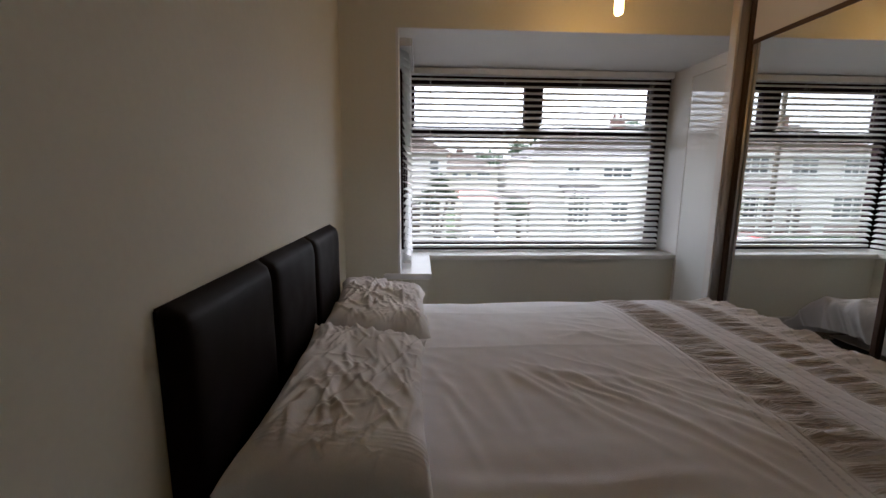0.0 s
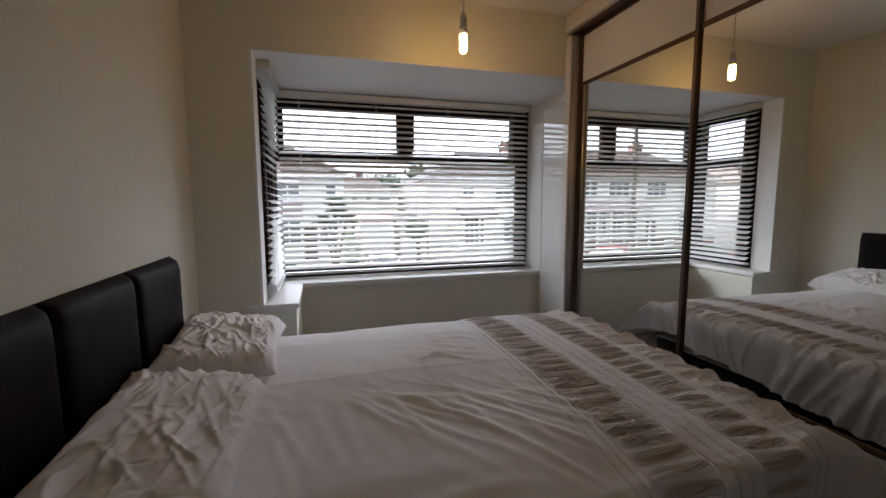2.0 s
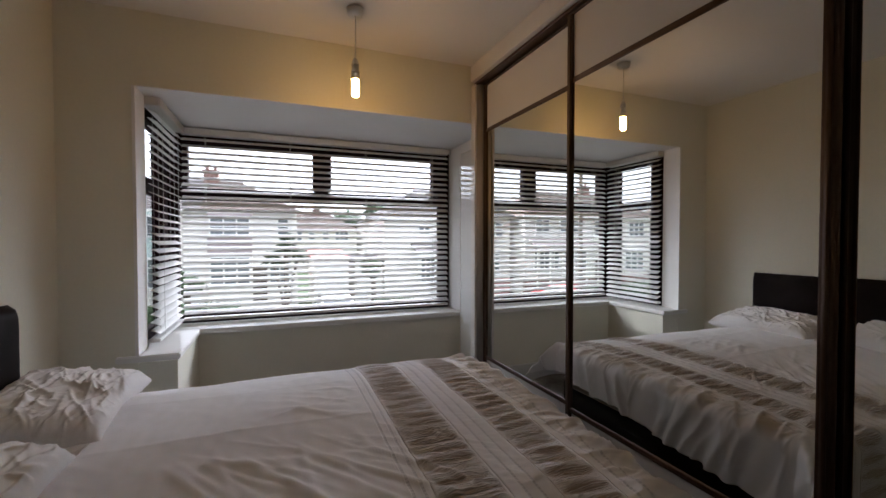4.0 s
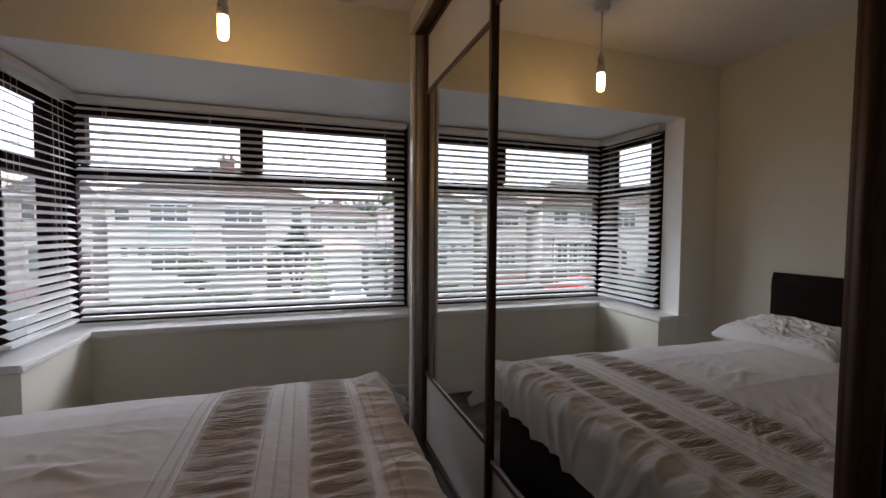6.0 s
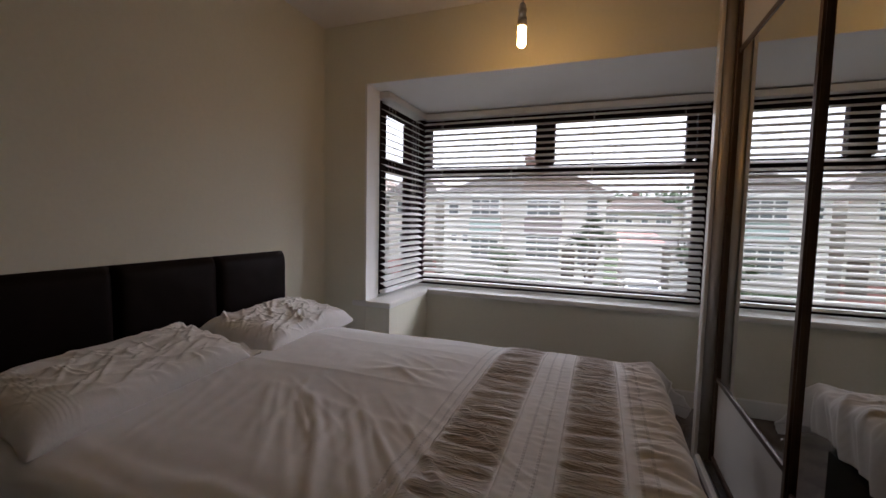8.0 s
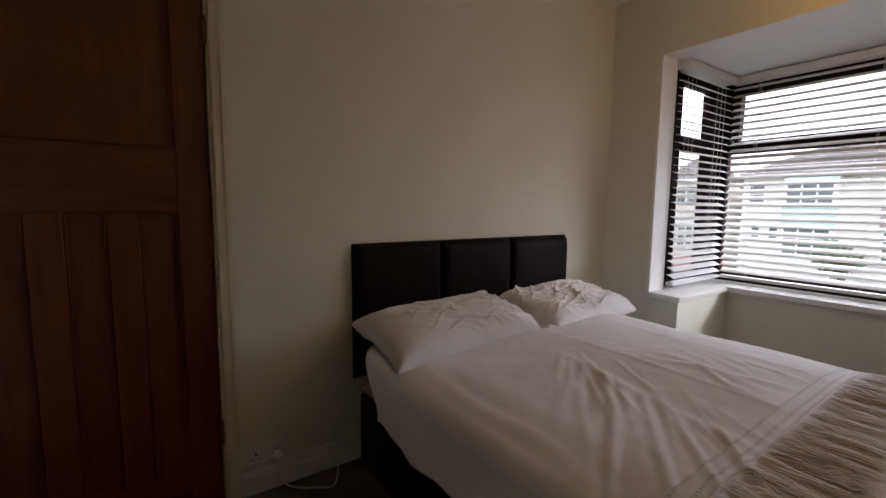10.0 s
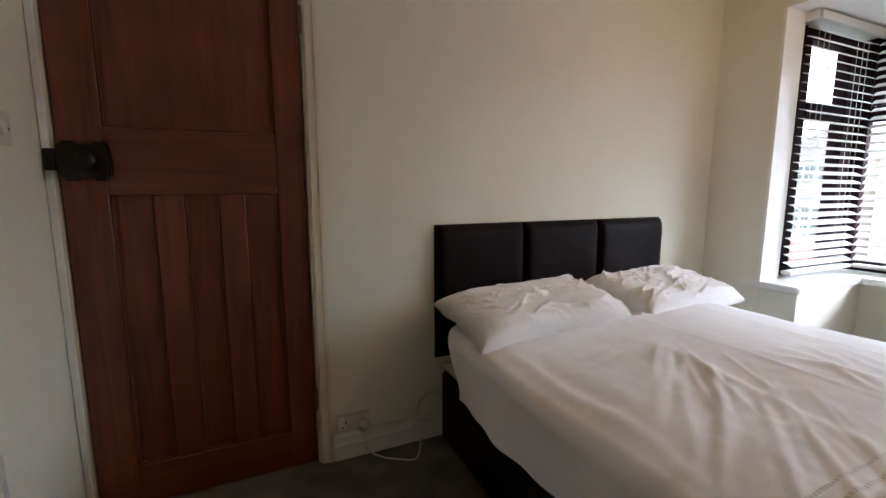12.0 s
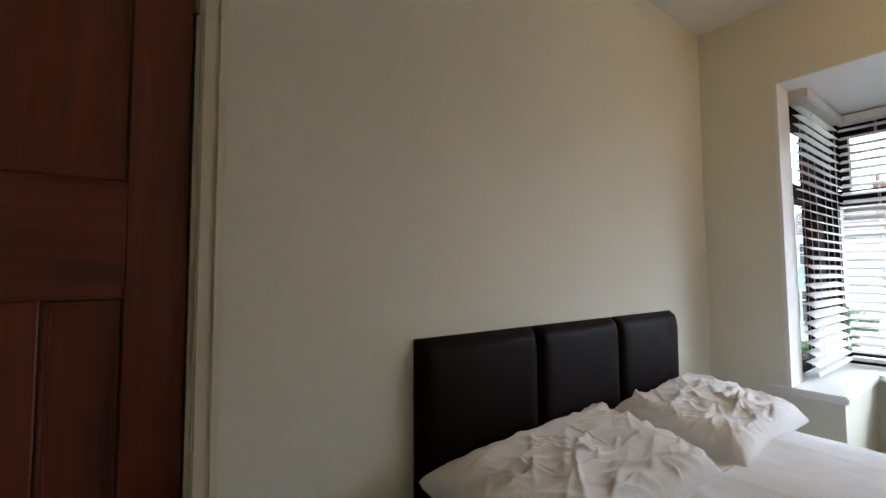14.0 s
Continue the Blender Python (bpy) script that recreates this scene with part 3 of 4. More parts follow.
CREASES += [(0.6, -1.24, 1.5, -1.40, 0.03, 0.004), (0.85, -0.95, 1.3, -1.02, 0.03, 0.005), (0.3, -1.70, 1.3, -1.74, 0.035, 0.006), (0.9, -1.05, 1.33, -0.9, 0.02, 0.005),
            (1.0, -0.62, 1.3, -0.55, 0.02, 0.003), (1.05, -0.8, 1.32, -0.83, 0.016, 0.004)]


def ironed(s, t):
    """The pressed folds: the cloth lies in three flat panels, tipped against each other along two sharp creases."""
    z = 0.0
    wob = 0.010 * noise.noise((s * 2.2, 0.4, 0))
    far, near = t + 0.73 - wob, -1.10 - t + wob
    z -= 0.085 * max(0.0, far) + 0.075 * min(max(0.0, near), 0.3) + 0.03 * max(0.0, near - 0.3)
    for d in (far, near):
        z += 0.0013 * math.exp(-(d / 0.009) ** 2)
    z += 0.02
    return z * smoothstep(0.2, 0.45, s) * (1 - 0.55 * smoothstep(1.2, 1.4, s))


TOPZ = 0.585


def cloth_point(s, t):
    """Where the cloth's point lies: s along the bed, t across it, both in metres on the flat cloth."""
    dx = max(0.0, s - (BX1 + 0.0))
    dn, df = max(0.0, BY0 + 0.01 - t), max(0.0, t - (BY1 - 0.01))
    dy = dn if dn > 0 else df
    x, y = min(s, BX1), min(max(t, BY0 + 0.01), BY1 - 0.01)
    # fall over the rounded edge
    R = 0.05

    def fall(d):
        q = min(d, R * 1.57)
        out = R * math.sin(q / R) * 0.9
        down = R * (1 - math.cos(q / R)) + max(0.0, d - R * 1.57)
        return out, down

    ox, zx = fall(dx)
    oy, zy = fall(dy)
    both = min(dx, dy)
    z = TOPZ - max(zx, zy) - 0.25 * min(zx, zy)
    ox += 0.75 * both + 0.06 * zx
    oy += 0.25 * both + 0.05 * zy
    lean = t + 0.5 * dx * (1 if t > -1.1 else -0.6)
    fold = math.sin(lean * 31 + 3.0 * noise.noise((lean * 2.6, 0.3, 7))) + 0.9 * math.sin(lean * 71 + 4 * noise.noise((lean * 5, 4, 1)))
    fold += 1.6 * max(0.0, 1 - 4 * abs(noise.noise((lean * 12, dx * 3, 2)))) ** 1.5
    ox += smoothstep(0.01, 0.16, dx) * 0.0075 * fold
    nhang = smoothstep(0.02, 0.25, dy)
    oy += nhang * 0.012 * (math.sin(s * 13 + 2.5 * noise.noise((s * 2.2, 9, 2))) + 0.4 * math.sin(s * 33))
    x += ox
    y += -oy if dn > 0 else oy
    # creases, gathers and the soft unevenness of the bed below
    flat = 1 - smoothstep(0.0, 0.12, max(dx, dy) - 0.02)
    dz = 0.009 * noise.noise((s * 2.3, t * 2.3, 0)) + 0.0028 * noise.noise((s * 9, t * 8, 3)) + 0.0012 * noise.noise((s * 24, t * 22, 5))
    dz += ironed(s, t)
    for c in CREASES:
        dz += ridge(s, t, *c)
    pull = 1 - smoothstep(-1.45, -0.8, t)
    dz += (0.15 + 0.85 * pull) * 0.004 * smoothstep(0.0, 0.35, noise.noise((s * 1.7, t * 1.7, 33))) * max(0.0, 1 - 3.0 * abs(noise.noise((s * 2.6 + t * 1.5, t * 11 + s * 5, 21)))) ** 1.5
    for a, b in BAND:
        m = smoothstep(a - 0.005, a + 0.03, s) * (1 - smoothstep(b - 0.03, b + 0.005, s))
        ph = t + 0.07 * noise.noise((s * 3, t * 6, 1.7))
        dz += m * (0.0045 * math.sin(ph * 2 * math.pi / 0.062) + 0.0028 * noise.noise((s * 7, t * 105, 8)) + 0.002 * noise.noise((s * 9, t * 210, 4)))
    dz += 0.004 * smoothstep(1.3, 1.36, s)
    for c in (1.563, 1.602):
        dz -= 0.0009 * math.exp(-((s - c) / 0.006) ** 2)
    dz += 0.0022 * smoothstep(1.52, 1.54, s) * (1 - smoothstep(1.625, 1.645, s)) * noise.noise((s * 30, t * 60, 9))
    foot = smoothstep(1.78, 1.95, s)
    dz += smoothstep(1.8, 1.86, s) * (0.010 * max(0.0, 1 - 3.5 * abs(noise.noise((t * 15 + s * 4, s * 3.5, 12)))) ** 1.4 + 0.005 * max(0.0, 1 - 3.5 * abs(noise.noise((t * 34 - s * 5, s * 8, 14)))))
    dz += foot * (0.009 * math.sin(t * 40 + s * 16 + 4 * noise.noise((t * 3, s * 4, 2))) + 0.006 * noise.noise((t * 22, s * 9, 6)))
    z += dz * (0.35 + 0.65 * flat)
    # dips towards the near and far edges
    z -= 0.018 * smoothstep(0.5, 0.68, abs(t - (BY0 + BY1) / 2))
    return x, y, max(z, 0.02)


def cloth_strip(name, sa, sb, ns, nt, material, parent, label):
    """One strip of the cloth between two seams across the bed, as a part of it."""
    t0, t1 = BY0 - 0.24, BY1 + 0.22
    first, last = sa < 0.5, sb > 2.0
    verts, faces, uvs = [], [], []
    for i in range(ns):
        f = i / (ns - 1)
        for j in range(nt):
            s, t = sa + (sb - sa) * f, t0 + (t1 - t0) * j / (nt - 1)
            if last:
                s += f ** 2 * (0.03 * noise.noise((t * 3, 1, 1)) + 0.09 * (1 - smoothstep(BY0, BY1 - 0.2, t)) if t < BY1 - 0.2 else f ** 2 * 0.03 * noise.noise((t * 3, 1, 1)))
            if first:
                s += (1 - f) ** 4 * (0.2 * (1 - smoothstep(BY0 - 0.22, BY0 + 0.1, t)) + 0.14 * smoothstep(BY1 - 0.1, BY1 + 0.2, t))
            verts.append(Vector(cloth_point(s, t)) - parent.location)
            uvs.append((s, t))
    for i in range(ns - 1):
        for j in range(nt - 1):
            a = i * nt + j
            faces.append((a, a + nt, a + nt + 1, a + 1))
    me = bpy.data.meshes.new(name)
    me.from_pydata(verts, [], faces)
    layer = me.uv_layers.new(name="UVMap")
    idx = np.empty(len(me.loops), dtype=np.int32)
    me.loops.foreach_get("vertex_index", idx)
    layer.data.foreach_set("uv", np.array(uvs, dtype=np.float32)[idx].ravel())
    me.materials.append(material)
    me.shade_smooth()
    ob = new(name, me)
    ob.parent = parent
    ob["label"] = label
    sol = ob.modifiers.new("thickness", "SOLIDIFY")
    sol.thickness, sol.offset = 0.003, 1
    return ob


spread = empty("bedspread", (1.1, -1.11, 0.57), "crumpled white cotton bedspread with gathered taupe bands on the bed", "bedspread")
clothm = cloth_material()
cloth_strip("main_panel", 0.12, BAND[0][0], 150, 240, clothm, spread, "plain creased white cotton panel")
cloth_strip("gathered_band", *BAND[0], 26, 1000, clothm, spread, "gathered taupe and white band")
cloth_strip("centre_strip", BAND[0][1], BAND[1][0], 16, 360, clothm, spread, "white strip with drawn-thread lines")
cloth_strip("gathered_band", *BAND[1], 24, 1000, clothm, spread, "gathered taupe and white band")
cloth_strip("foot_flounce", BAND[1][1], BX1 + 0.19, 60, 420, clothm, spread, "rumpled white cloth hanging over the foot of the bed")


# ---- pillows ----
def pillow(at, rz, tilt, seed, lean=0, size=(0.44, 0.72, 0.125), label="", loose=0.12, end=1, fine=80):
    """A soft pillow in a creased case: drawn-in sides, pulled-out corners, sharp wrinkles, and a limp open end of the case."""
    L, W, T = size
    bm = bmesh.new()
    nu, nv = 120, 190

    rnd = random.Random(int(seed * 10))
    wrinkles = []
    for k in range(68):
        x0, y0, ang = rnd.uniform(-0.5, 0.52) * L, rnd.uniform(-0.5, 0.32) * W, 1.57 + rnd.gauss(0, 0.55)
        ln = rnd.uniform(0.14, 0.36)
        wrinkles.append((x0, y0, x0 + ln * math.cos(ang), y0 + ln * math.sin(ang), rnd.uniform(0.007, 0.014), rnd.uniform(0.004, 0.0085)))
    for k in range(fine):
        x0, y0, ang = rnd.uniform(-0.5, 0.45) * L, rnd.uniform(-0.5, 0.45) * W, rnd.choice((0.6, 1.3, 2.0)) + rnd.uniform(-0.4, 0.4)
        ln = rnd.uniform(0.05, 0.14)
        wrinkles.append((x0, y0, x0 + ln * math.cos(ang), y0 + ln * math.sin(ang), rnd.uniform(0.004, 0.008), rnd.uniform(0.0025, 0.006)))

    def point(u, v, top):
        a, b = 2 * u - 1, 2 * v - 1
        x = a * L / 2 * (1 - 0.07 * (1 - b * b) * abs(a) ** 2 + 0.07 * (a * b) ** 4)
        y = b * W / 2 * (1 - 0.04 * (1 - a * a) * abs(b) ** 2 + 0.02 * (a * b) ** 2)
        be = (b * end + 1) * 2 / (2 - loose * 2) - 1
        be = min(be, 1.0)
        full = (max(0.0, 1 - a ** 6) * max(0.0, 1 - abs(be) ** 7)) ** 0.42
        tuck = smoothstep(-0.84, -0.82, be) * (1 - smoothstep(-0.64, -0.62, be))
        z = T * (0.66 if top else -0.34) * full + (0.004 if top else -0.004) * (1 - full)
        w = 0.016 * noise.noise((x * 4 + seed, y * 4, seed)) + 0.007 * noise.noise((x * 11, y * 9 + seed, seed))
        if top:
            w += sum(ridge(x, y, *c) for c in wrinkles) * smoothstep(0.05, 0.5, 1 - b ** 4) * smoothstep(0.0, 0.6, 1 - a ** 8)
        w += 0.0006 * noise.noise((x * 45, y * 40, seed)) + 0.003 * tuck * ((be / 0.036 + 0.3 * noise.noise((x * 9, 0, seed))) % 1)
        z += (w if top else -0.25 * w) * min(1.0, 0.25 + 2.2 * full)
        lim = 1 - min(1.0, 2 * full)
        z += lim * (0.012 * math.sin(46 * x + 9 * y + seed) - 0.012 * (1 if abs(a) < 0.98 else 0.6))
        return x, y, z

    up = [[bm.verts.new(point(i / (nu - 1), j / (nv - 1), True)) for j in range(nv)] for i in range(nu)]
    dn = [[up[i][j] if i in (0, nu - 1) or j in (0, nv - 1) else bm.verts.new(point(i / (nu - 1), j / (nv - 1), False)) for j in range(nv)] for i in range(nu)]
    for g, rev in ((up, False), (dn, True)):
        for i in range(nu - 1):
            for j in range(nv - 1):
                q = (g[i][j], g[i + 1][j], g[i + 1][j + 1], g[i][j + 1])
                bm.faces.new(q[::-1] if rev else q)
    ob = solid("pillow", bm, M["cotton"], label, "pillow", "thing", True, "pillows on the bed")
    ob.matrix_world = pose(*at, lean, tilt, rz)
    return ob


pillow((0.25, -0.745, 0.625), 3, 9, 2.0, size=(0.40, 0.70, 0.11), fine=120, label="creased white pillow by the window end of the bed", loose=0.1, end=-1)
pillow((0.25, -1.435, 0.626), 1, 9, 7.0, lean=3.0, size=(0.375, 0.75, 0.105), label="crumpled white pillow overlapping the other one", loose=0.07, end=1)

# ---- pendant lamp ----
LX, LY = 1.348, -0.423
lamp = empty("pendant_lamp", (LX, LY, CEIL), "bare warm bulb on a white pendant flex, lit", "ceiling lamp")
bm = bmesh.new()
lathe(bm, LX, LY, [(0.02, 2.362), (0.034, 2.364), (0.04, 2.375), (0.042, CEIL - 0.001)], 24)
part("ceiling_rose", bm, M["plastic"], lamp, smooth=True)
part("flex", tube(bmesh.new(), [(LX, LY, 2.365), (LX + 0.001, LY, 2.25), (LX, LY, 2.135)], 0.0035, 8), M["cord"], lamp, smooth=True)
bm = bmesh.new()
lathe(bm, LX, LY, [(0.006, 2.150), (0.010, 2.146), (0.014, 2.138), (0.017, 2.122), (0.0195, 2.120), (0.0195, 2.112), (0.0165, 2.110), (0.0165, 2.088), (0.0205, 2.086), (0.0205, 2.076)], 20)
part("lampholder", bm, M["plastic"], lamp, "white lampholder", smooth=True)
bm = bmesh.new()
lathe(bm, LX, LY, [(0.013, 2.076), (0.019, 2.072), (0.0225, 2.058), (0.0225, 2.044)], 20)
part("bulb_base", bm, M["plastic"], lamp, smooth=True)
bm = bmesh.new()
lathe(bm, LX, LY, [(0.017, 2.044), (0.0195, 2.038), (0.0195, 1.97), (0.0175, 1.961), (0.012, 1.955), (0.004, 1.953)], 20)
part("bulb", bm, M["bulb"], lamp, "glowing warm tubular bulb", smooth=True)

# ---- door ----
door = empty("door_1", (LEFT - 0.03, (DOOR0 + DOOR1) / 2, 0), "closed red-brown stained panelled pine door with a black rim lock", "door", kind="structure")
DX0, DX1 = LEFT - 0.05, LEFT - 0.008
ya, yb = DOOR0 + 0.004, DOOR1 - 0.004
for a, b in ((ya, -2.91), (-2.402, yb)):
    part("stile", boxes((DX0, DX1, a, b, 0.008, DOORTOP), bevel=0.002), M["doorwood"], door)
for a, b in ((0.008, 0.155), (1.10, 1.315), (1.87, DOORTOP)):
    part("rail", boxes((DX0, DX1, -2.91, -2.402, a, b), bevel=0.002), M["doorwood_h"], door)
for a, b in ((-2.79, -2.705), (-2.598, -2.515)):
    part("muntin", boxes((DX0, DX1, a, b, 0.155, 1.10), bevel=0.002), M["doorwood"], door)


def recessed(y0, y1, z0, z1):
    p = part("panel", boxes((DX0 + 0.012, DX1 - 0.016, y0, y1, z0, z1)), M["doorwood"], door)
    bm = bmesh.new()
    w = 0.014
    for r in ((y0, y0 + w, z0, z1), (y1 - w, y1, z0, z1), (y0, y1, z0, z0 + w), (y0, y1, z1 - w, z1)):
        one = boxes((DX1 - 0.017, DX1 - 0.004, *r), bevel=0.005, seg=2)
        me = bpy.data.meshes.new("tmp")
        one.to_mesh(me)
        one.free()
        bm.from_mesh(me)
        bpy.data.meshes.remove(me)
    part("moulding", bm, M["doorwood"], p)


recessed(-2.91, -2.402, 1.315, 1.87)
for a, b in ((-2.91, -2.79), (-2.705, -2.598), (-2.515, -2.402)):
    recessed(a, b, 0.155, 1.10)
lock = part("rim_lock", boxes((DX1, DX1 + 0.03, -3.02, -2.89, 1.155, 1.255), (DX1, DX1 + 0.026, -3.012, -2.972, 1.145, 1.265), (DX1, DX1 + 0.026, -2.935, -2.895, 1.145, 1.265), bevel=0.006, seg=2), M["iron"], door, "black iron rim lock case")
bm = bmesh.new()
lathe(bm, 0, 0, [(0.011, 0), (0.011, 0.025), (0.022, 0.032), (0.027, 0.045), (0.024, 0.058), (0.012, 0.063)], 20)
part("knob", turn(bm, Matrix.Translation((DX1 + 0.03, -2.935, 1.205)) @ Matrix.Rotation(radians(90), 4, "Y")), M["iron"], lock, "dark round door knob", True)
part("keep", boxes((DX1, DX1 + 0.026, -3.052, -3.024, 1.175, 1.24), bevel=0.003), M["iron"], lock)
for z in (1.72, 0.28):
    bm = boxes((LEFT - 0.004, LEFT + 0.006, DOOR1 - 0.006, DOOR1 + 0.004, z - 0.045, z + 0.045))
    lathe(bm, LEFT + 0.003, DOOR1 - 0.001, [(0.005, z - 0.046), (0.005, z + 0.046)], 10)
    part("hinge", bm, M["brass"], door)
solid("door_frame", boxes((LEFT - 0.12, LEFT - 0.001, DOOR1, DOOR1 + 0.02, 0, DOORTOP + 0.02), (LEFT - 0.12, LEFT - 0.001, DOOR0 - 0.02, DOOR0, 0, DOORTOP + 0.02), (LEFT - 0.12, LEFT - 0.001, DOOR0, DOOR1, DOORTOP + 0.003, DOORTOP + 0.02)),
      M["cream"], "cream painted door frame", "door frame")
solid("architrave", boxes((LEFT, LEFT + 0.018, DOOR1 + 0.008, DOOR1 + 0.055, 0, DOORTOP + 0.06), (LEFT, LEFT + 0.024, DOOR1 + 0.036, DOOR1 + 0.055, 0, DOORTOP + 0.06),       (LEFT, LEFT + 0.018, DOOR0 - 0.008, DOOR1 + 0.008, DOORTOP + 0.012, DOORTOP + 0.06), bevel=0.005, seg=2), M["cream"], "cream gloss architrave round the door", "architrave")
solid("door_lining", boxes((LEFT, LEFT + 0.012, BACK + 0.002, DOOR0 - 0.004, 0, DOORTOP + 0.01), bevel=0.003), M["gloss"], "white painted edge of the door lining", "door frame")
# unseen panel added close behind the door to back its opening
solid("hall_wall", boxes((LEFT - 0.25, LEFT - 0.2, DOOR0 - 0.1, DOOR1 + 0.1, 0, 2.1)), M["wall"], "unseen plain painted backing panel behind the door", "wall")

# ---- fittings ----
sock = empty("double_socket", (LEFT, -2.155, 0.15), "white double socket with a plug in it", "socket")
part("plate", boxes((LEFT, LEFT + 0.011, -2.226, -2.082, 0.108, 0.192), bevel=0.004, seg=2), M["plastic"], sock)
for y in (-2.19, -2.117):
    part("pin_holes", boxes((LEFT + 0.0105, LEFT + 0.0118, y - 0.004, y + 0.004, 0.152, 0.161), (LEFT + 0.0105, LEFT + 0.0118, y - 0.016, y - 0.009, 0.135, 0.140), (LEFT + 0.0105, LEFT + 0.0118, y + 0.009, y + 0.016, 0.135, 0.140)), M["hole"], sock)
    part("rocker", boxes((LEFT + 0.0105, LEFT + 0.015, y - 0.006, y + 0.006, 0.168, 0.184), bevel=0.002), M["plastic"], sock)
plug = empty("plug", (LEFT + 0.012, -2.117, 0.14), "white plug with a looping white lead", "plug")
bm = boxes((LEFT + 0.0125, LEFT + 0.05, -2.142, -2.094, 0.115, 0.165), bevel=0.012, seg=3)
part("plug_body", bm, M["plastic"], plug, smooth=True)
ctrl = [(LEFT + 0.03, -2.117, 0.115), (0.03, -2.11, 0.05), (0.05, -2.06, 0.012), (0.10, -1.98, 0.008), (0.12, -1.93, 0.012), (0.09, -1.90, 0.05), (0.04, -1.893, 0.09), (0.0, -1.885, 0.1), (0.02, -1.84, 0.11), (0.03, -1.8, 0.1)]


def spline(ctrl, steps=8):
    out = []
    c = [Vector(ctrl[0]), *map(Vector, ctrl), Vector(ctrl[-1])]
    for i in range(1, len(c) - 2):
        for k in range(steps):
            t = k / steps
            a, b, d, e = c[i - 1], c[i], c[i + 1], c[i + 2]
            out.append(0.5 * (2 * b + (d - a) * t + (2 * a - 5 * b + 4 * d - e) * t * t + (3 * b - a - 3 * d + e) * t ** 3))
    return [*out, c[-1]]


part("lead", tube(bmesh.new(), spline(ctrl), 0.0035, 8), M["plastic"], plug, smooth=True)
coil = bmesh.new()
tube(coil, [(LEFT + 0.03 + 0.004 * k / 40, -1.815 + 0.062 * math.cos(k * 0.22), 0.155 + 0.065 * math.sin(k * 0.22)) for k in range(80)], 0.003, 6)
solid("cable_coil", coil, M["plastic"], "coiled pale cable hanging beside the headboard", "cable", "thing", True)

sw = empty("light_switch", (0.2, BACK, 1.27), "white single light switch plate on the wall", "light switch")
part("plate", boxes((0.157, 0.243, BACK, BACK + 0.01, 1.227, 1.313), bevel=0.004, seg=2), M["shadeplastic"], sw)
part("rocker", boxes((0.191, 0.209, BACK + 0.009, BACK + 0.015, 1.255, 1.285), bevel=0.002), M["plastic"], sw)
for x in (0.17, 0.23):
    part("screw", boxes((x - 0.003, x + 0.003, BACK + 0.0095, BACK + 0.0108, 1.267, 1.273)), M["hole"], sw)

rad = empty("radiator", (1.08, BACK + 0.06, 0.1), "white ribbed panel radiator on the wall", "radiator")


def ribbed():
    x0, x1 = 0.58, 1.6
    n = 132

    def fn(u, v):
        x = x0 + (x1 - x0) * u
        k = (u * (n - 1) / 6) % 1
        rib = 0.008 * smoothstep(0.15, 0.35, k) * (1 - smoothstep(0.65, 0.85, k))
        vz = smoothstep(0.02, 0.07, v) * (1 - smoothstep(0.93, 0.98, v))
        return x, BACK + 0.085 + rib * vz, 0.14 + 0.46 * v

    return grid_bm(n, 24, fn)


part("front_panel", ribbed(), M["enamel"], rad, smooth=True)
part("casing", boxes((0.572, 0.58, BACK + 0.02, BACK + 0.094, 0.135, 0.605), (1.6, 1.608, BACK + 0.02, BACK + 0.094, 0.135, 0.605), (0.58, 1.6, BACK + 0.022, BACK + 0.03, 0.14, 0.6),
     (0.58, 1.6, BACK + 0.08, BACK + 0.094, 0.597, 0.606), (0.58, 1.6, BACK + 0.022, BACK + 0.032, 0.597, 0.606)), M["enamel"], rad)
for k in range(27):
    x = 0.6 + k * 0.037
    part("grille_bar", boxes((x, x + 0.012, BACK + 0.032, BACK + 0.08, 0.597, 0.602)), M["enamel"], rad)
for x in (0.7, 1.36):
    part("bracket", boxes((x, x + 0.04, BACK, BACK + 0.022, 0.2, 0.55)), M["enamel"], rad)

# ---- outside ----
GZ = -2.9
solid("ground", boxes((-400, 400, -300, 700, GZ - 1.0, GZ - 0.12)), M["grass"], "lawns and verges out to the horizon", "ground")
solid("road", boxes((-120, 120, 10.0, 15.5, GZ - 0.2, GZ - 0.1)), M["asphalt"], "grey asphalt street", "road")
for nm, a, b in (("pavement", 8.2, 10.0), ("pavement_far", 15.5, 17.3)):
    solid(nm, boxes((-120, 120, a, b, GZ - 0.2, GZ)), M["paving"], "pale paved footway with a raised kerb", "pavement")
solid("front_garden", boxes((-5, 9, 1.2, 8.2, GZ - 0.2, GZ + 0.01)), M["paving"], "paved front garden below the bay", "ground")
solid("outer_wall", boxes((-4, 0.12, 0.101, 0.15, GZ, 3.2), (2.62, 7, 0.24, 0.5, GZ, 3.2), (0.1, 2.62, 1.16, 1.2, GZ, -0.25), (0.1, 2.62, 0.95, 1.15, 2.15, 2.9)), M["render"], "rendered outer wall of the house", "wall")


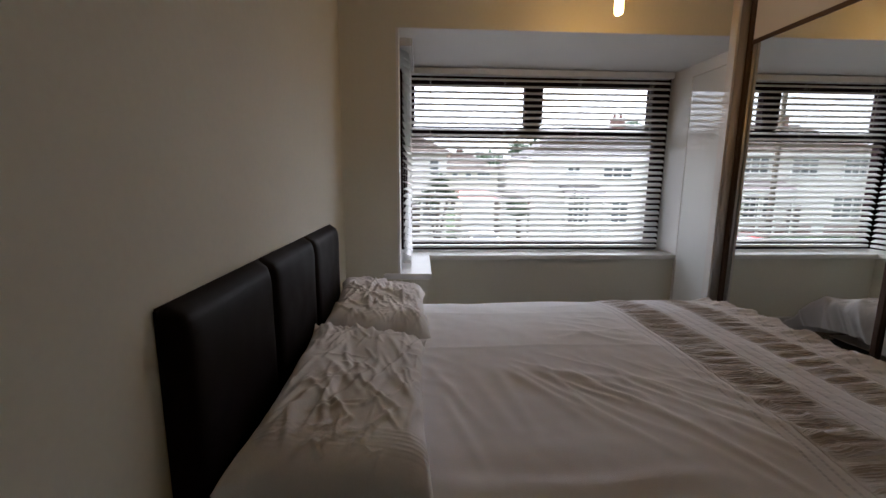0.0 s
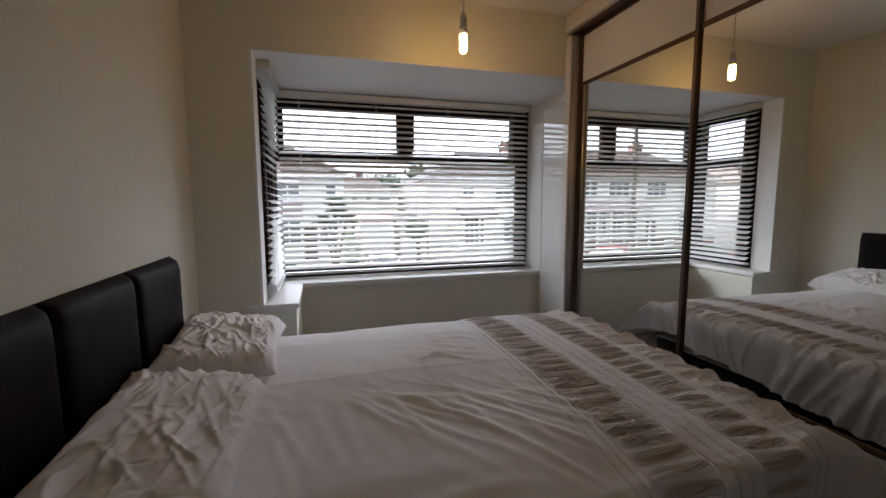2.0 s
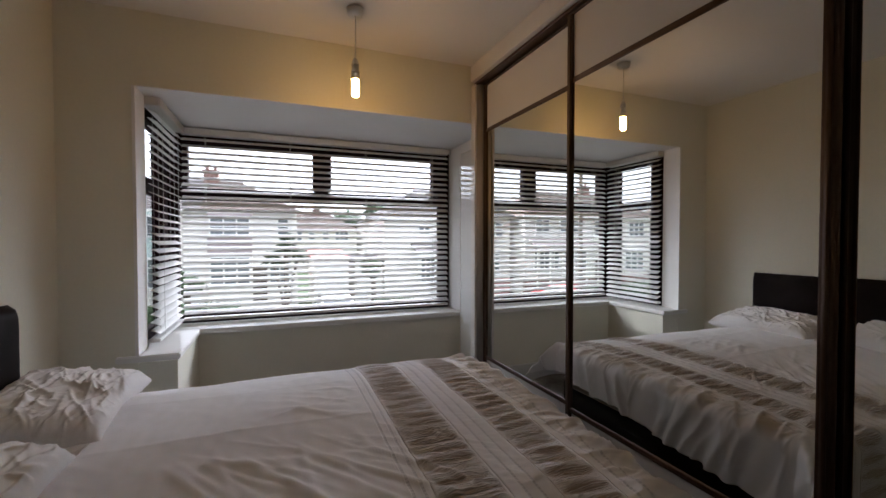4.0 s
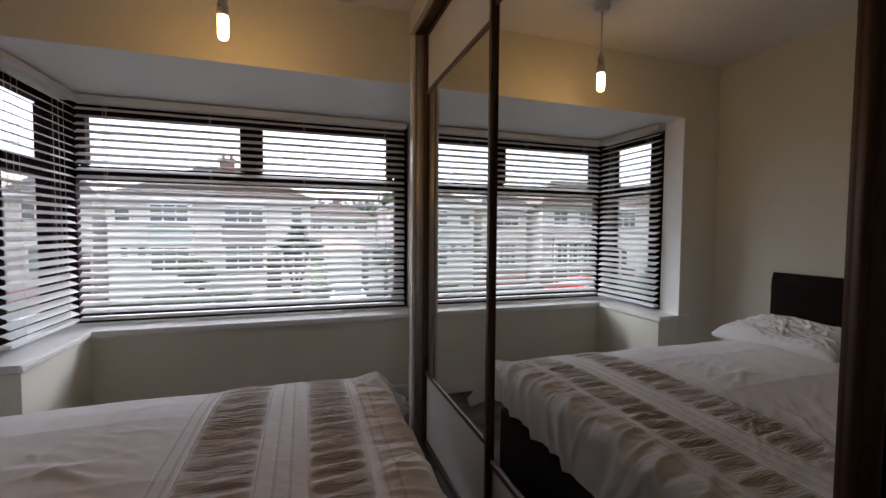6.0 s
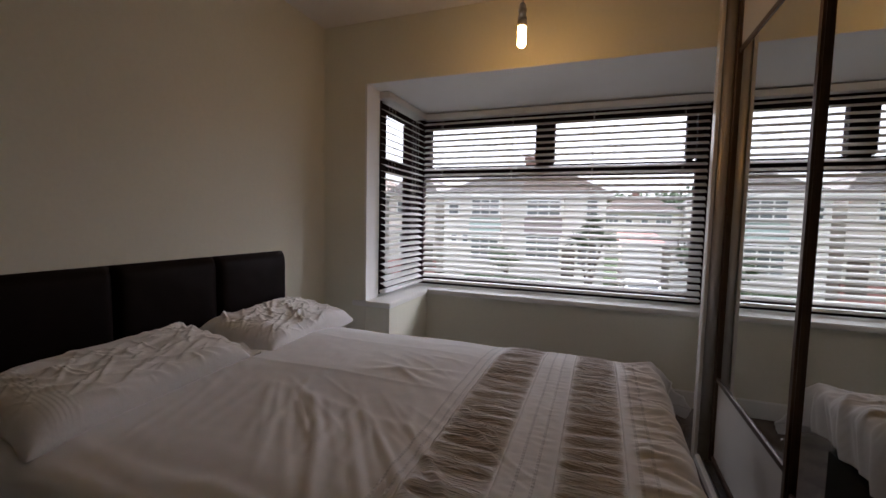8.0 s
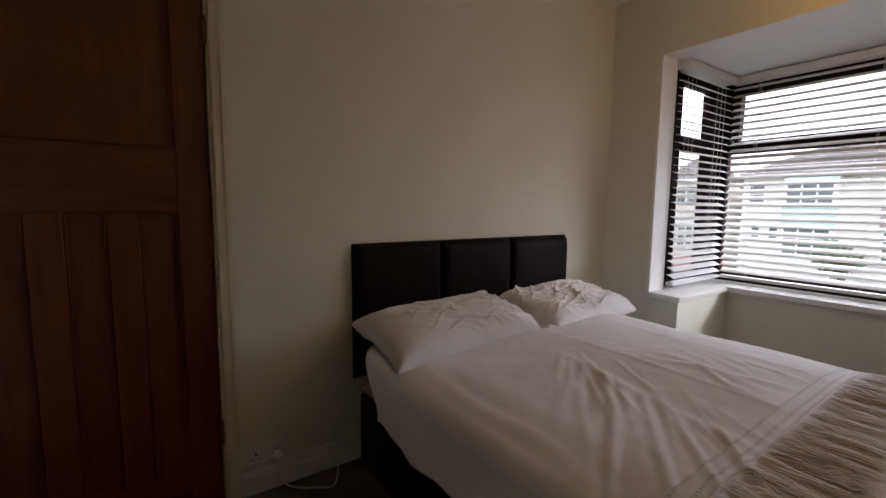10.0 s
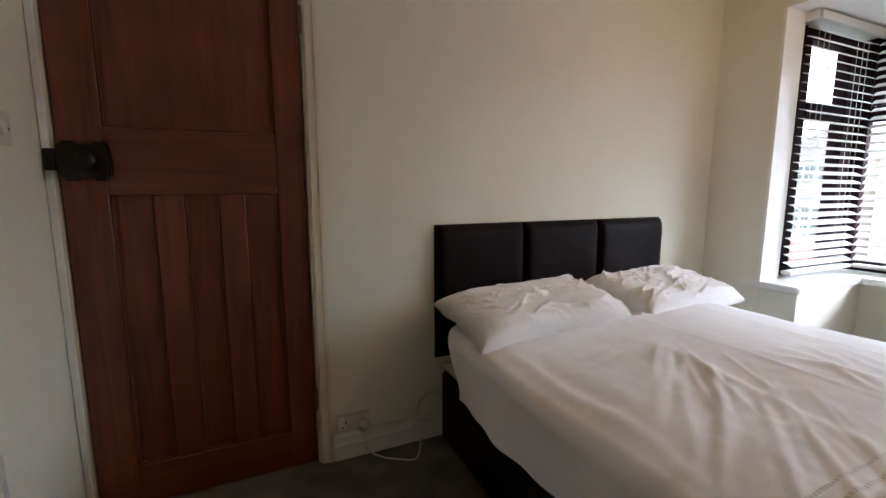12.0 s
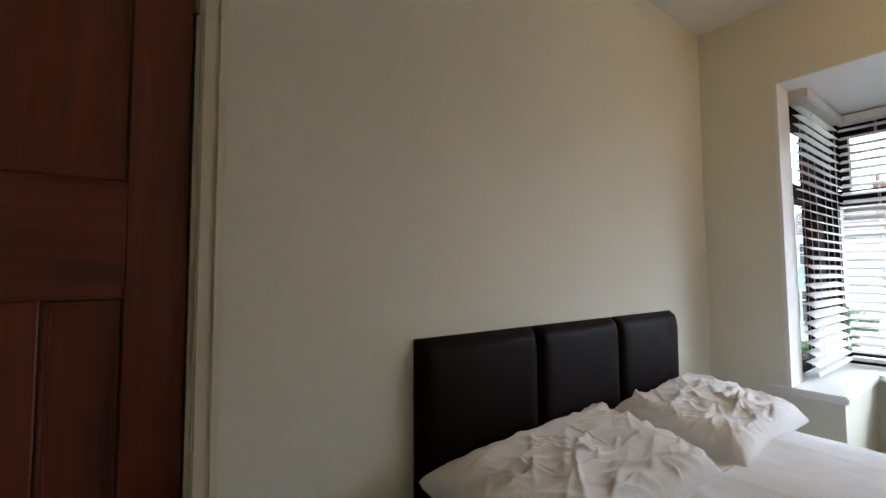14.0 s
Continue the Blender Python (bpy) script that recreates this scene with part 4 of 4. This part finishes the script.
def house_window(h, x0, x1, z0, z1, y, bars=2):
    w = part("window", boxes((x0, x1, y - 0.02, y + 0.06, z0, z1)), M["darkglass"], h, "house window")
    fr = [(x0 - 0.05, x1 + 0.05, y - 0.07, y + 0.02, z1 - 0.04, z1 + 0.07), (x0 - 0.08, x1 + 0.08, y - 0.14, y + 0.02, z0 - 0.1, z0),
          (x0 - 0.05, x0 + 0.03, y - 0.07, y + 0.02, z0, z1), (x1 - 0.03, x1 + 0.05, y - 0.07, y + 0.02, z0, z1), (x0, x1, y - 0.06, y + 0.02, z1 - 0.5, z1 - 0.44)]
    for k in range(1, bars):
        xm = x0 + (x1 - x0) * k / bars
        fr.append((xm - 0.035, xm + 0.035, y - 0.06, y + 0.02, z0, z1))
    part("frame", boxes(*fr), M["outer_pvc"], w, "white window frame")


def canopy(h, x0, x1, y, z, out, material):
    """A lean-to tiled canopy on white posts against a front wall."""
    bm = bmesh.new()
    v = [bm.verts.new(p) for p in ((x0, y - out, z), (x1, y - out, z), (x1, y, z + 0.55), (x0, y, z + 0.55), (x0, y - out, z - 0.12), (x1, y - out, z - 0.12), (x1, y, z + 0.43), (x0, y, z + 0.43))]
    for f in ((0, 1, 2, 3), (7, 6, 5, 4), (0, 4, 5, 1), (1, 5, 6, 2), (3, 7, 4, 0), (2, 6, 7, 3)):
        bm.faces.new([v[k] for k in f])
    c = part("canopy", bm, material, h, "tiled lean-to canopy")
    n = max(2, int((x1 - x0) / 1.1) + 1)
    for k in range(n):
        x = x0 + 0.08 + (x1 - x0 - 0.16) * k / (n - 1)
        part("post", boxes((x - 0.06, x + 0.06, y - out + 0.04, y - out + 0.16, GZ, z - 0.1)), M["fascia"], c)
    part("beam", boxes((x0 + 0.02, x1 - 0.02, y - out + 0.03, y - out + 0.17, z - 0.3, z - 0.121)), M["fascia"], c)


def semi(x0, x1, y0, walls, label, roofs, eave=2.9, top=5.1, depth=8.0, stack=None, bays=(), windows=(), doors=(), canopies=(), plinth=None):
    """Houses under one hipped roof. Heights are from the room's floor; bays are (x0, x1, z0, z1, panel), windows (x0, x1, z0, z1, bars)."""
    h = empty("semi_detached_house", ((x0 + x1) / 2, y0 + depth / 2, GZ), label, "house", "houses across the street")
    e, r, o, mid = eave, top, 0.4, (x0 + x1) / 2
    part("wall", boxes((x0, x1, y0, y0 + depth, GZ, e)), walls, h)
    if plinth:
        part("plinth", boxes((x0 - 0.03, x1 + 0.03, y0 - 0.03, y0 + 0.2, GZ, GZ + 1.2)), plinth, h, "brick lower wall")
    k = depth / 2 * 0.8
    cut = mid if len(roofs) == 2 else None
    for n_, m in enumerate(roofs):
        xa, xb = (x0 - o, x1 + o) if cut is None else ((x0 - o, cut) if n_ == 0 else (cut + 0.002, x1 + o))
        ra, rb = (x0 + k, x1 - k) if cut is None else ((x0 + k, cut) if n_ == 0 else (cut + 0.002, x1 - k))
        bm = bmesh.new()
        a = [bm.verts.new(p) for p in ((xa, y0 - o, e - 0.1), (xb, y0 - o, e - 0.1), (xb, y0 + depth + o, e - 0.1), (xa, y0 + depth + o, e - 0.1))]
        b = [bm.verts.new(p) for p in ((ra, y0 + depth / 2, r), (rb, y0 + depth / 2, r))]
        for f in ((a[0], a[1], b[1], b[0]), (a[1], a[2], b[1]), (a[2], a[3], b[0], b[1]), (a[3], a[0], b[0]), (a[3], a[2], a[1], a[0])):
            bm.faces.new(f)
        roof = part("roof", bm, m, h, "tiled hipped roof")
        rows = []
        for i in range(1, 15):
            t = i / 15
            yy, zz = y0 - o + (depth / 2 + o) * t, e - 0.1 + (r - e + 0.1) * t
            rows.append((xa + (ra - xa) * t, xb + (rb - xb) * t, yy - 0.05, yy + 0.05, zz - 0.02, zz + 0.045))
        part("tile_courses", boxes(*rows), m, roof)
        part("ridge_tiles", boxes((ra, rb, y0 + depth / 2 - 0.12, y0 + depth / 2 + 0.12, r - 0.06, r + 0.07)), m, roof)
    part("gutter", boxes((x0 - o, x1 + o, y0 - o - 0.1, y0 - o + 0.02, e - 0.2, e - 0.08)), M["fascia"], h, "white gutter and fascia")
    if stack is not None:
        c = part("chimney", boxes((stack - 0.42, stack + 0.42, y0 + depth / 2 - 0.3, y0 + depth / 2 + 0.4, r - 0.8, r + 0.75), (stack - 0.5, stack + 0.5, y0 + depth / 2 - 0.38, y0 + depth / 2 + 0.48, r + 0.62, r + 0.75)), M["brick"], h, "brick chimney stack")
        for q in (-0.24, 0.22):
            bm = bmesh.new()
            lathe(bm, stack + q, y0 + depth / 2 + 0.05, [(0.11, r + 0.75), (0.09, r + 1.02), (0.12, r + 1.07)], 10)
            part("chimney_pot", bm, M["brick"], c)
    for b0, b1, z0, z1, panel in bays:
        part("bay", boxes((b0 - 0.12, b1 + 0.12, y0 - 0.62, y0 - 0.001, GZ, e - 0.22)), walls, h, "square two-storey bay")
        part("bay_panel", boxes((b0 - 0.14, b1 + 0.14, y0 - 0.66, y0 - 0.621, z0 - 1.15, z0 - 0.12)), panel, h, "cladding between the bay windows")
        part("bay_head", boxes((b0 - 0.14, b1 + 0.14, y0 - 0.66, y0 - 0.621, z1 + 0.08, e - 0.23)), panel, h)
        house_window(h, b0, b1, z0, z1, y0 - 0.66, 3)
        house_window(h, b0, b1, z0 - 2.75, z0 - 1.25, y0 - 0.66, 3)
    for w0, w1, z0, z1, bars in windows:
        house_window(h, w0, w1, z0, z1, y0 - 0.04, bars)
    for dx, m in doors:
        part("front_door", boxes((dx - 0.45, dx + 0.45, y0 - 0.05, y0 - 0.001, GZ + 0.5, GZ + 2.6)), m, h, "panelled front door")
    for c0, c1, z, out, m in canopies:
        canopy(h, c0, c1, y0, z, out, m)
    return h


def plain_row(x0, x1, y0, walls, label, plinth=None, dz=0.0):
    """A plain pair of houses, farther along or behind the street."""
    w, mid = x1 - x0, (x0 + x1) / 2
    ws = [(mid + q * w - 0.9, mid + q * w + 0.9, z + dz, z + 1.15 + dz, 3) for q in (-0.3, 0.3) for z in (1.4, -1.3)] + [(mid + q * w - 0.4, mid + q * w + 0.4, 1.5 + dz, 2.4 + dz, 1) for q in (-0.09, 0.09)]
    return semi(x0, x1, y0, walls, label, (M["roof"],), eave=2.9 + dz, top=5.1 + dz, stack=mid, windows=ws, doors=((mid - 0.1 * w, M["bark"]), (mid + 0.1 * w, M["fascia"])), plinth=plinth)


semi(-8.25, 2.05, 24.4, M["white_render"], "pair of pale rendered houses with clad bays under tiled roofs", (M["grey_roof"], M["roof"]), eave=2.95, top=5.0, stack=-3.05,
     bays=((-6.1, -4.3, 1.45, 2.5, M["mint"]), (-2.55, -0.55, 1.5, 2.45, M["mauve"])), windows=((-7.9, -7.2, 1.5, 2.4, 1), (0.95, 1.55, 1.55, 2.5, 1), (-7.7, -7.3, -0.4, 0.2, 1), (-6.9, -6.5, -0.4, 0.2, 1), (0.5, 1.6, -1.4, 0.1, 2)),
     doors=((-3.6, M["fascia"]), (-0.1, M["bark"])))
semi(7.5, 20.9, 24.4, M["white_render"], "pair of white rendered houses with a tiled canopy on white posts", (M["grey_roof"],), eave=2.75, top=5.0, stack=14.8,
     windows=((9.85, 10.65, 1.65, 2.2, 2), (12.2, 14.1, 1.45, 2.2, 3), (15.6, 17.4, 1.45, 2.2, 3), (18.5, 19.4, 1.5, 2.2, 1), (10.0, 11.4, -1.6, 0.2, 4), (15.6, 17.4, -1.4, 0.1, 3), (12.9, 14.0, -1.5, 0.0, 2)),
     doors=((12.3, M["fascia"]), (19.0, M["bark"])), canopies=((9.3, 11.9, 0.45, 1.4, M["grey_roof"]),))
semi(-12.9, -9.2, 25.2, M["render"], "narrow cream house between two pairs, with a grey tiled roof", (M["grey_roof"],), eave=3.0, top=5.0, depth=4.5,
     windows=((-12.2, -10.4, 1.5, 2.5, 3), (-12.0, -10.6, -1.3, 0.2, 3)), doors=((-9.8, M["bark"]),), plinth=M["pink"])
semi(-27.0, -13.5, 24.0, M["white_render"], "pair of white houses with a long tiled canopy across the front", (M["roof"],), eave=3.1, top=5.3, stack=-22.3,
     windows=((-15.6, -14.4, 1.7, 2.75, 2), (-18.4, -16.6, 1.7, 2.75, 3), (-21.8, -20.0, 1.6, 2.7, 3), (-25.2, -23.6, 1.6, 2.7, 3), (-16.5, -14.3, -1.1, 0.5, 5), (-19.2, -17.0, -1.1, 0.5, 5), (-25.2, -23.2, -1.2, 0.4, 3)),
     doors=((-20.6, M["bark"]), (-22.4, M["fascia"])), canopies=((-19.6, -13.8, 0.75, 1.2, M["mauve"]),), plinth=M["brick"])
plain_row(-41.5, -30.0, 24.2, M["white_render"], "pair of white and brick houses farther along the street", M["brick"])
plain_row(-56.0, -44.5, 24.2, M["render"], "pair of pebbledashed houses far along the street", M["brick"])
plain_row(24.0, 35.5, 24.6, M["render"], "pair of cream houses along the street", M["brick"])
plain_row(1.0, 11.5, 58, M["render"], "pair of far houses seen through the gap", None, -0.2)
plain_row(13, 24, 60, M["white_render"], "pair of far white houses behind the street", None, 0.6)
plain_row(-40.0, -29, 56, M["render"], "pair of far cream houses behind the street", None, 0.6)


def garage(x0, x1, y, depth, z, walls, roofing, label):
    """A small garage with a shallow tiled roof and an up-and-over door."""
    g = empty("garage", ((x0 + x1) / 2, y + depth / 2, GZ), label, "garage", "garages across the street")
    part("wall", boxes((x0, x1, y, y + depth, GZ, z)), walls, g)
    bm = bmesh.new()
    v = [bm.verts.new(p) for p in ((x0 - 0.15, y - 0.15, z), (x1 + 0.15, y - 0.15, z), (x1 + 0.15, y + depth, z + 0.5), (x0 - 0.15, y + depth, z + 0.5), (x0 - 0.15, y + depth, z), (x1 + 0.15, y + depth, z))]
    for f in ((0, 1, 2, 3), (0, 3, 4), (1, 5, 2), (3, 2, 5, 4), (0, 4, 5, 1)):
        bm.faces.new([v[k] for k in f])
    part("roof", bm, roofing, g)
    d = part("garage_door", boxes((x0 + 0.25, x1 - 0.25, y - 0.04, y - 0.001, GZ, z - 0.35)), M["fascia"], g, "white up-and-over door")
    for k in range(4):
        zz = GZ + 0.25 + k * (z - 0.6 - GZ) / 4
        part("door_rib", boxes((x0 + 0.35, x1 - 0.35, y - 0.055, y - 0.041, zz, zz + 0.08)), M["fascia"], d)


garage(3.0, 5.1, 24.0, 5.0, 0.05, M["white_render"], M["pink"], "white garage with a faded red tiled roof in the gap")
garage(5.6, 7.4, 24.6, 4.5, -0.15, M["white_render"], M["grey_roof"], "low white garage beside the white houses")


def leafy(bm, centre, radius, count, rng, size=0.12, squash=0.8):
    """Many small leaf clumps filling an uneven crown."""
    lobes = [(Vector((rng.uniform(-1, 1), rng.uniform(-1, 1), rng.uniform(-0.6, 0.9))) * radius * 0.55, radius * rng.uniform(0.4, 0.65)) for _ in range(9)]
    for _ in range(count):
        c, r = rng.choice(lobes)
        d = Vector((rng.gauss(0, 1), rng.gauss(0, 1), rng.gauss(0, 1) * squash)).normalized() * r * rng.uniform(0.55, 1.05)
        p = Vector(centre) + c + d
        s = size * rng.uniform(0.6, 1.5)
        a = Vector((rng.gauss(0, 1), rng.gauss(0, 1), rng.gauss(0, 1))).normalized() * s
        b = a.orthogonal().normalized() * s * 0.6
        bm.faces.new([bm.verts.new(p + q) for q in (a, b, -a, -b)])


def tree(x, y, height, radius, seed, label):
    rng = random.Random(seed)
    th = empty("tree", (x, y, GZ), label, "tree", "trees of the street")
    bm = bmesh.new()
    top = GZ + height - radius
    tube(bm, [(x, y, GZ - 0.1), (x + 0.05, y, GZ + 1), (x, y + 0.05, top)], 0.14, 8)
    for k in range(6):
        a = k * 1.05
        tube(bm, [(x, y, top - 0.6), (x + math.cos(a) * radius * 0.35, y + math.sin(a) * radius * 0.35, top), (x + math.cos(a) * radius * 0.7, y + math.sin(a) * radius * 0.7, top + radius * 0.5)], 0.05, 6)
    part("trunk", bm, M["bark"], th)
    bm = bmesh.new()
    leafy(bm, (x, y, top + radius * 0.3), radius, 1500, rng, 0.09 * radius)
    part("crown", bm, M["leaf"], th)


tree(-3.3, 21.4, 2.6, 0.9, 8, "rounded green shrub in a front garden")
tree(6.2, 22.0, 3.0, 0.8, 9, "leafy green shrub beside the white houses")
tree(9.7, 34, 7.2, 1.8, 1, "leafy green tree behind the gap between houses")
tree(13.6, 44, 8.2, 2.4, 2, "dark green tree in the distance")
tree(4.4, 66, 8.0, 2.6, 3, "dark green tree beyond the far gardens")
tree(8.6, 68, 8.4, 3.0, 10, "dark green tree on the skyline")
tree(12.4, 68, 8.6, 2.8, 11, "dark green tree behind far roofs")
tree(18.5, 33, 9.2, 1.9, 12, "leafy tree rising behind the white houses")
tree(-8.9, 36, 6.2, 1.6, 4, "leafy tree between two pairs of houses")
tree(-28.4, 33, 7.2, 2.2, 5, "leafy tree beyond the cream houses")


def cordyline(x, y, seed):
    """A spiky garden palm: a bare trunk with bursts of sword leaves."""
    rng = random.Random(seed)
    th = empty("garden_palm", (x, y, GZ), "spiky green garden palm in the front garden", "palm")
    bm = bmesh.new()
    heads = [(x, y, GZ + 3.6), (x - 0.6, y + 0.1, GZ + 3.1), (x + 0.6, y - 0.1, GZ + 3.2), (x + 0.1, y + 0.3, GZ + 4.0)]
    for hx, hy, hz in heads:
        tube(bm, [(x, y, GZ - 0.05), (x + (hx - x) * 0.3, y, GZ + 1.4), (hx, hy, hz)], 0.07, 8)
    part("trunk", bm, M["bark"], th)
    for hx, hy, hz in heads:
        bm = bmesh.new()
        for _ in range(70):
            a, up = rng.uniform(0, 6.28), rng.uniform(-0.5, 1.2)
            d = Vector((math.cos(a) * math.cos(up), math.sin(a) * math.cos(up), math.sin(up)))
            s = d.cross(Vector((0, 0, 1))).normalized() * 0.035
            ln, p = rng.uniform(0.5, 0.85), Vector((hx, hy, hz))
            mid, tip = p + d * ln * 0.55, p + d * ln + Vector((0, 0, -0.14))
            v = [bm.verts.new(q) for q in (p - s * 0.5, p + s * 0.5, mid + s, tip, mid - s)]
            bm.faces.new(v)
        part("leaf_burst", bm, M["spike"], th)


cordyline(1.3, 20.0, 4)


def hedge(x0, x1, y0, y1, h, seed, label):
    rng = random.Random(seed)
    bm = boxes((x0 + 0.12, x1 - 0.12, y0 + 0.12, y1 - 0.12, GZ, GZ + h - 0.12))
    for _ in range(int(260 * (x1 - x0))):
        f = rng.random()
        p = Vector((rng.uniform(x0, x1), rng.choice((y0, y1)) if f < 0.6 else rng.uniform(y0, y1), GZ + (rng.uniform(0, h) if f < 0.6 else h + rng.uniform(-0.1, 0.05))))
        a = Vector((rng.gauss(0, 1), rng.gauss(0, 1), rng.gauss(0, 1))).normalized() * rng.uniform(0.04, 0.1)
        b = a.orthogonal() * 0.6
        bm.faces.new([bm.verts.new(p + q) for q in (a, b, -a, -b)])
    solid("hedge", bm, M["leaf"], label, "hedge", "thing", group="hedges of the street")


hedge(-4.6, -0.6, 17.5, 18.3, 1.3, 1, "clipped green hedge before the cream houses")
hedge(5.4, 7.4, 17.5, 18.3, 1.1, 2, "low green hedge across the street")
hedge(-20, -13.5, 17.5, 18.3, 1.3, 3, "clipped green hedge along the far pavement")
hedge(-3.5, 0.3, 7.2, 7.9, 1.0, 4, "low hedge at the edge of the front garden")


def garden_wall(x0, x1, y):
    bm = boxes((x0, x1, y, y + 0.2, GZ, GZ + 0.7), (x0 - 0.02, x1 + 0.02, y - 0.03, y + 0.23, GZ + 0.7, GZ + 0.78))
    for k in range(int((x1 - x0) / 2.2) + 1):
        x = x0 + k * 2.2
        one = boxes((x, x + 0.34, y - 0.08, y + 0.28, GZ, GZ + 0.95))
        me = bpy.data.meshes.new("tmp")
        one.to_mesh(me)
        one.free()
        bm.from_mesh(me)
        bpy.data.meshes.remove(me)
    solid("garden_wall", bm, M["brick"], "low brick garden wall with piers", "garden wall", "thing", group="garden walls")


garden_wall(-0.3, 2.2, 17.4)
garden_wall(7.4, 18, 17.4)
garden_wall(-30, -21, 17.4)


def car(x, y, rz, paint, label):
    """A hatchback: shaped body, glazed cabin, wheels, lamps."""
    th = empty("parked_car", (0, 0, 0), label, "car", "parked cars")
    prof = [(-2.0, 0.35), (-2.05, 0.7), (-1.95, 0.95), (-1.75, 1.0), (-1.35, 1.4), (-0.4, 1.5), (0.35, 1.42), (1.0, 0.98), (1.75, 0.86), (2.0, 0.68), (2.02, 0.35)]
    bm = bmesh.new()
    rings = []
    for w, k in ((-0.86, 0.93), (-0.8, 1.0), (0.8, 1.0), (0.86, 0.93)):
        ring = []
        for px, pz in prof:
            ins = 0.16 * smoothstep(0.95, 1.5, pz)
            ring.append(bm.verts.new((px * (0.985 if abs(w) > 0.82 else 1), w - math.copysign(ins, w), 0.35 + (pz - 0.35) * (0.97 if abs(w) > 0.82 else 1))))
        rings.append(ring)
    for a, b in zip(rings, rings[1:]):
        for i in range(len(prof) - 1):
            bm.faces.new((a[i], a[i + 1], b[i + 1], b[i]))
        bm.faces.new((a[-1], a[0], b[0], b[-1]))
    bm.faces.new(rings[0][::-1]), bm.faces.new(rings[-1])
    part("body", bm, paint, th)
    for s in (-1, 1):
        bm = bmesh.new()
        for poly in (((-1.55, 1.02), (-1.25, 1.34), (-0.45, 1.42), (-0.45, 1.0)), ((-0.38, 1.0), (-0.38, 1.42), (0.3, 1.35), (0.82, 0.98))):
            bm.faces.new([bm.verts.new((px, s * (0.875 - 0.16 * smoothstep(0.95, 1.5, pz)), pz)) for px, pz in poly])
        part("side_window", bm, M["darkglass"], th)
    bm = bmesh.new()
    bm.faces.new([bm.verts.new(p) for p in ((0.42, -0.6, 1.41), (0.42, 0.6, 1.41), (0.97, 0.7, 1.03), (0.97, -0.7, 1.03))])
    part("windscreen", bm, M["darkglass"], th)
    bm = bmesh.new()
    bm.faces.new([bm.verts.new(p) for p in ((-1.4, -0.6, 1.4), (-1.4, 0.6, 1.4), (-1.74, 0.7, 1.06), (-1.74, -0.7, 1.06))])
    part("rear_window", bm, M["darkglass"], th)
    for s in (-1, 1):
        part("headlight", boxes((1.88, 2.03, s * 0.62 - 0.16, s * 0.62 + 0.16, 0.62, 0.76), bevel=0.03), M["carlamp"], th)
        for wx in (-1.28, 1.3):
            bm = bmesh.new()
            lathe(bm, 0, 0, [(0.26, -0.1), (0.31, -0.08), (0.31, 0.08), (0.26, 0.1)], 20)
            wheel = part("wheel", turn(bm, Matrix.Translation((wx, s * 0.78, 0.31)) @ Matrix.Rotation(radians(90), 4, "X")), M["tyre"], th)
            bm = bmesh.new()
            lathe(bm, 0, 0, [(0.2, -0.105), (0.2, 0.105)], 16)
            part("rim", turn(bm, Matrix.Translation((wx, s * 0.78, 0.31)) @ Matrix.Rotation(radians(90), 4, "X")), M["rim"], wheel)
    th.matrix_basis = pose(x, y, GZ - (0.1 if y < 15.4 else 0.12), 0, 0, rz)


car(-1.2, 14.2, 0, M["carsilver"], "silver hatchback parked along the street")
car(8.2, 14.2, 0, M["carwhite"], "white hatchback parked along the street")
car(-7.0, 14.2, 180, M["carsilver"], "pale silver car parked along the kerb")
car(-13.3, 19.4, 70, M["carred"], "bright red car on a drive")
car(3.7, 20.2, 90, M["carwhite"], "white car on a drive across the street")

pole = empty("utility_pole", (-12.5, 16.6, GZ), "tall wooden pole carrying overhead wires", "utility pole")
bm = bmesh.new()
lathe(bm, -12.5, 16.6, [(0.14, GZ - 0.1), (0.1, GZ + 8.2)], 12)
part("pole", bm, M["bark"], pole)
for k, (x, y, z) in enumerate(((-30, 16.6, 5.0), (14, 17.0, 4.6), (2.2, 1.3, 3.3), (-3.5, 24.0, 2.6), (8, 24.0, 2.5))):
    a, b = Vector((-12.5, 16.6, GZ + 8.0)), Vector((x, y, z))
    pts = [a.lerp(b, i / 12) - Vector((0, 0, 0.35 * math.sin(math.pi * i / 12))) for i in range(13)]
    part("overhead_wire", tube(bmesh.new(), pts, 0.012, 5), M["tyre"], pole, "thin dark overhead wire")
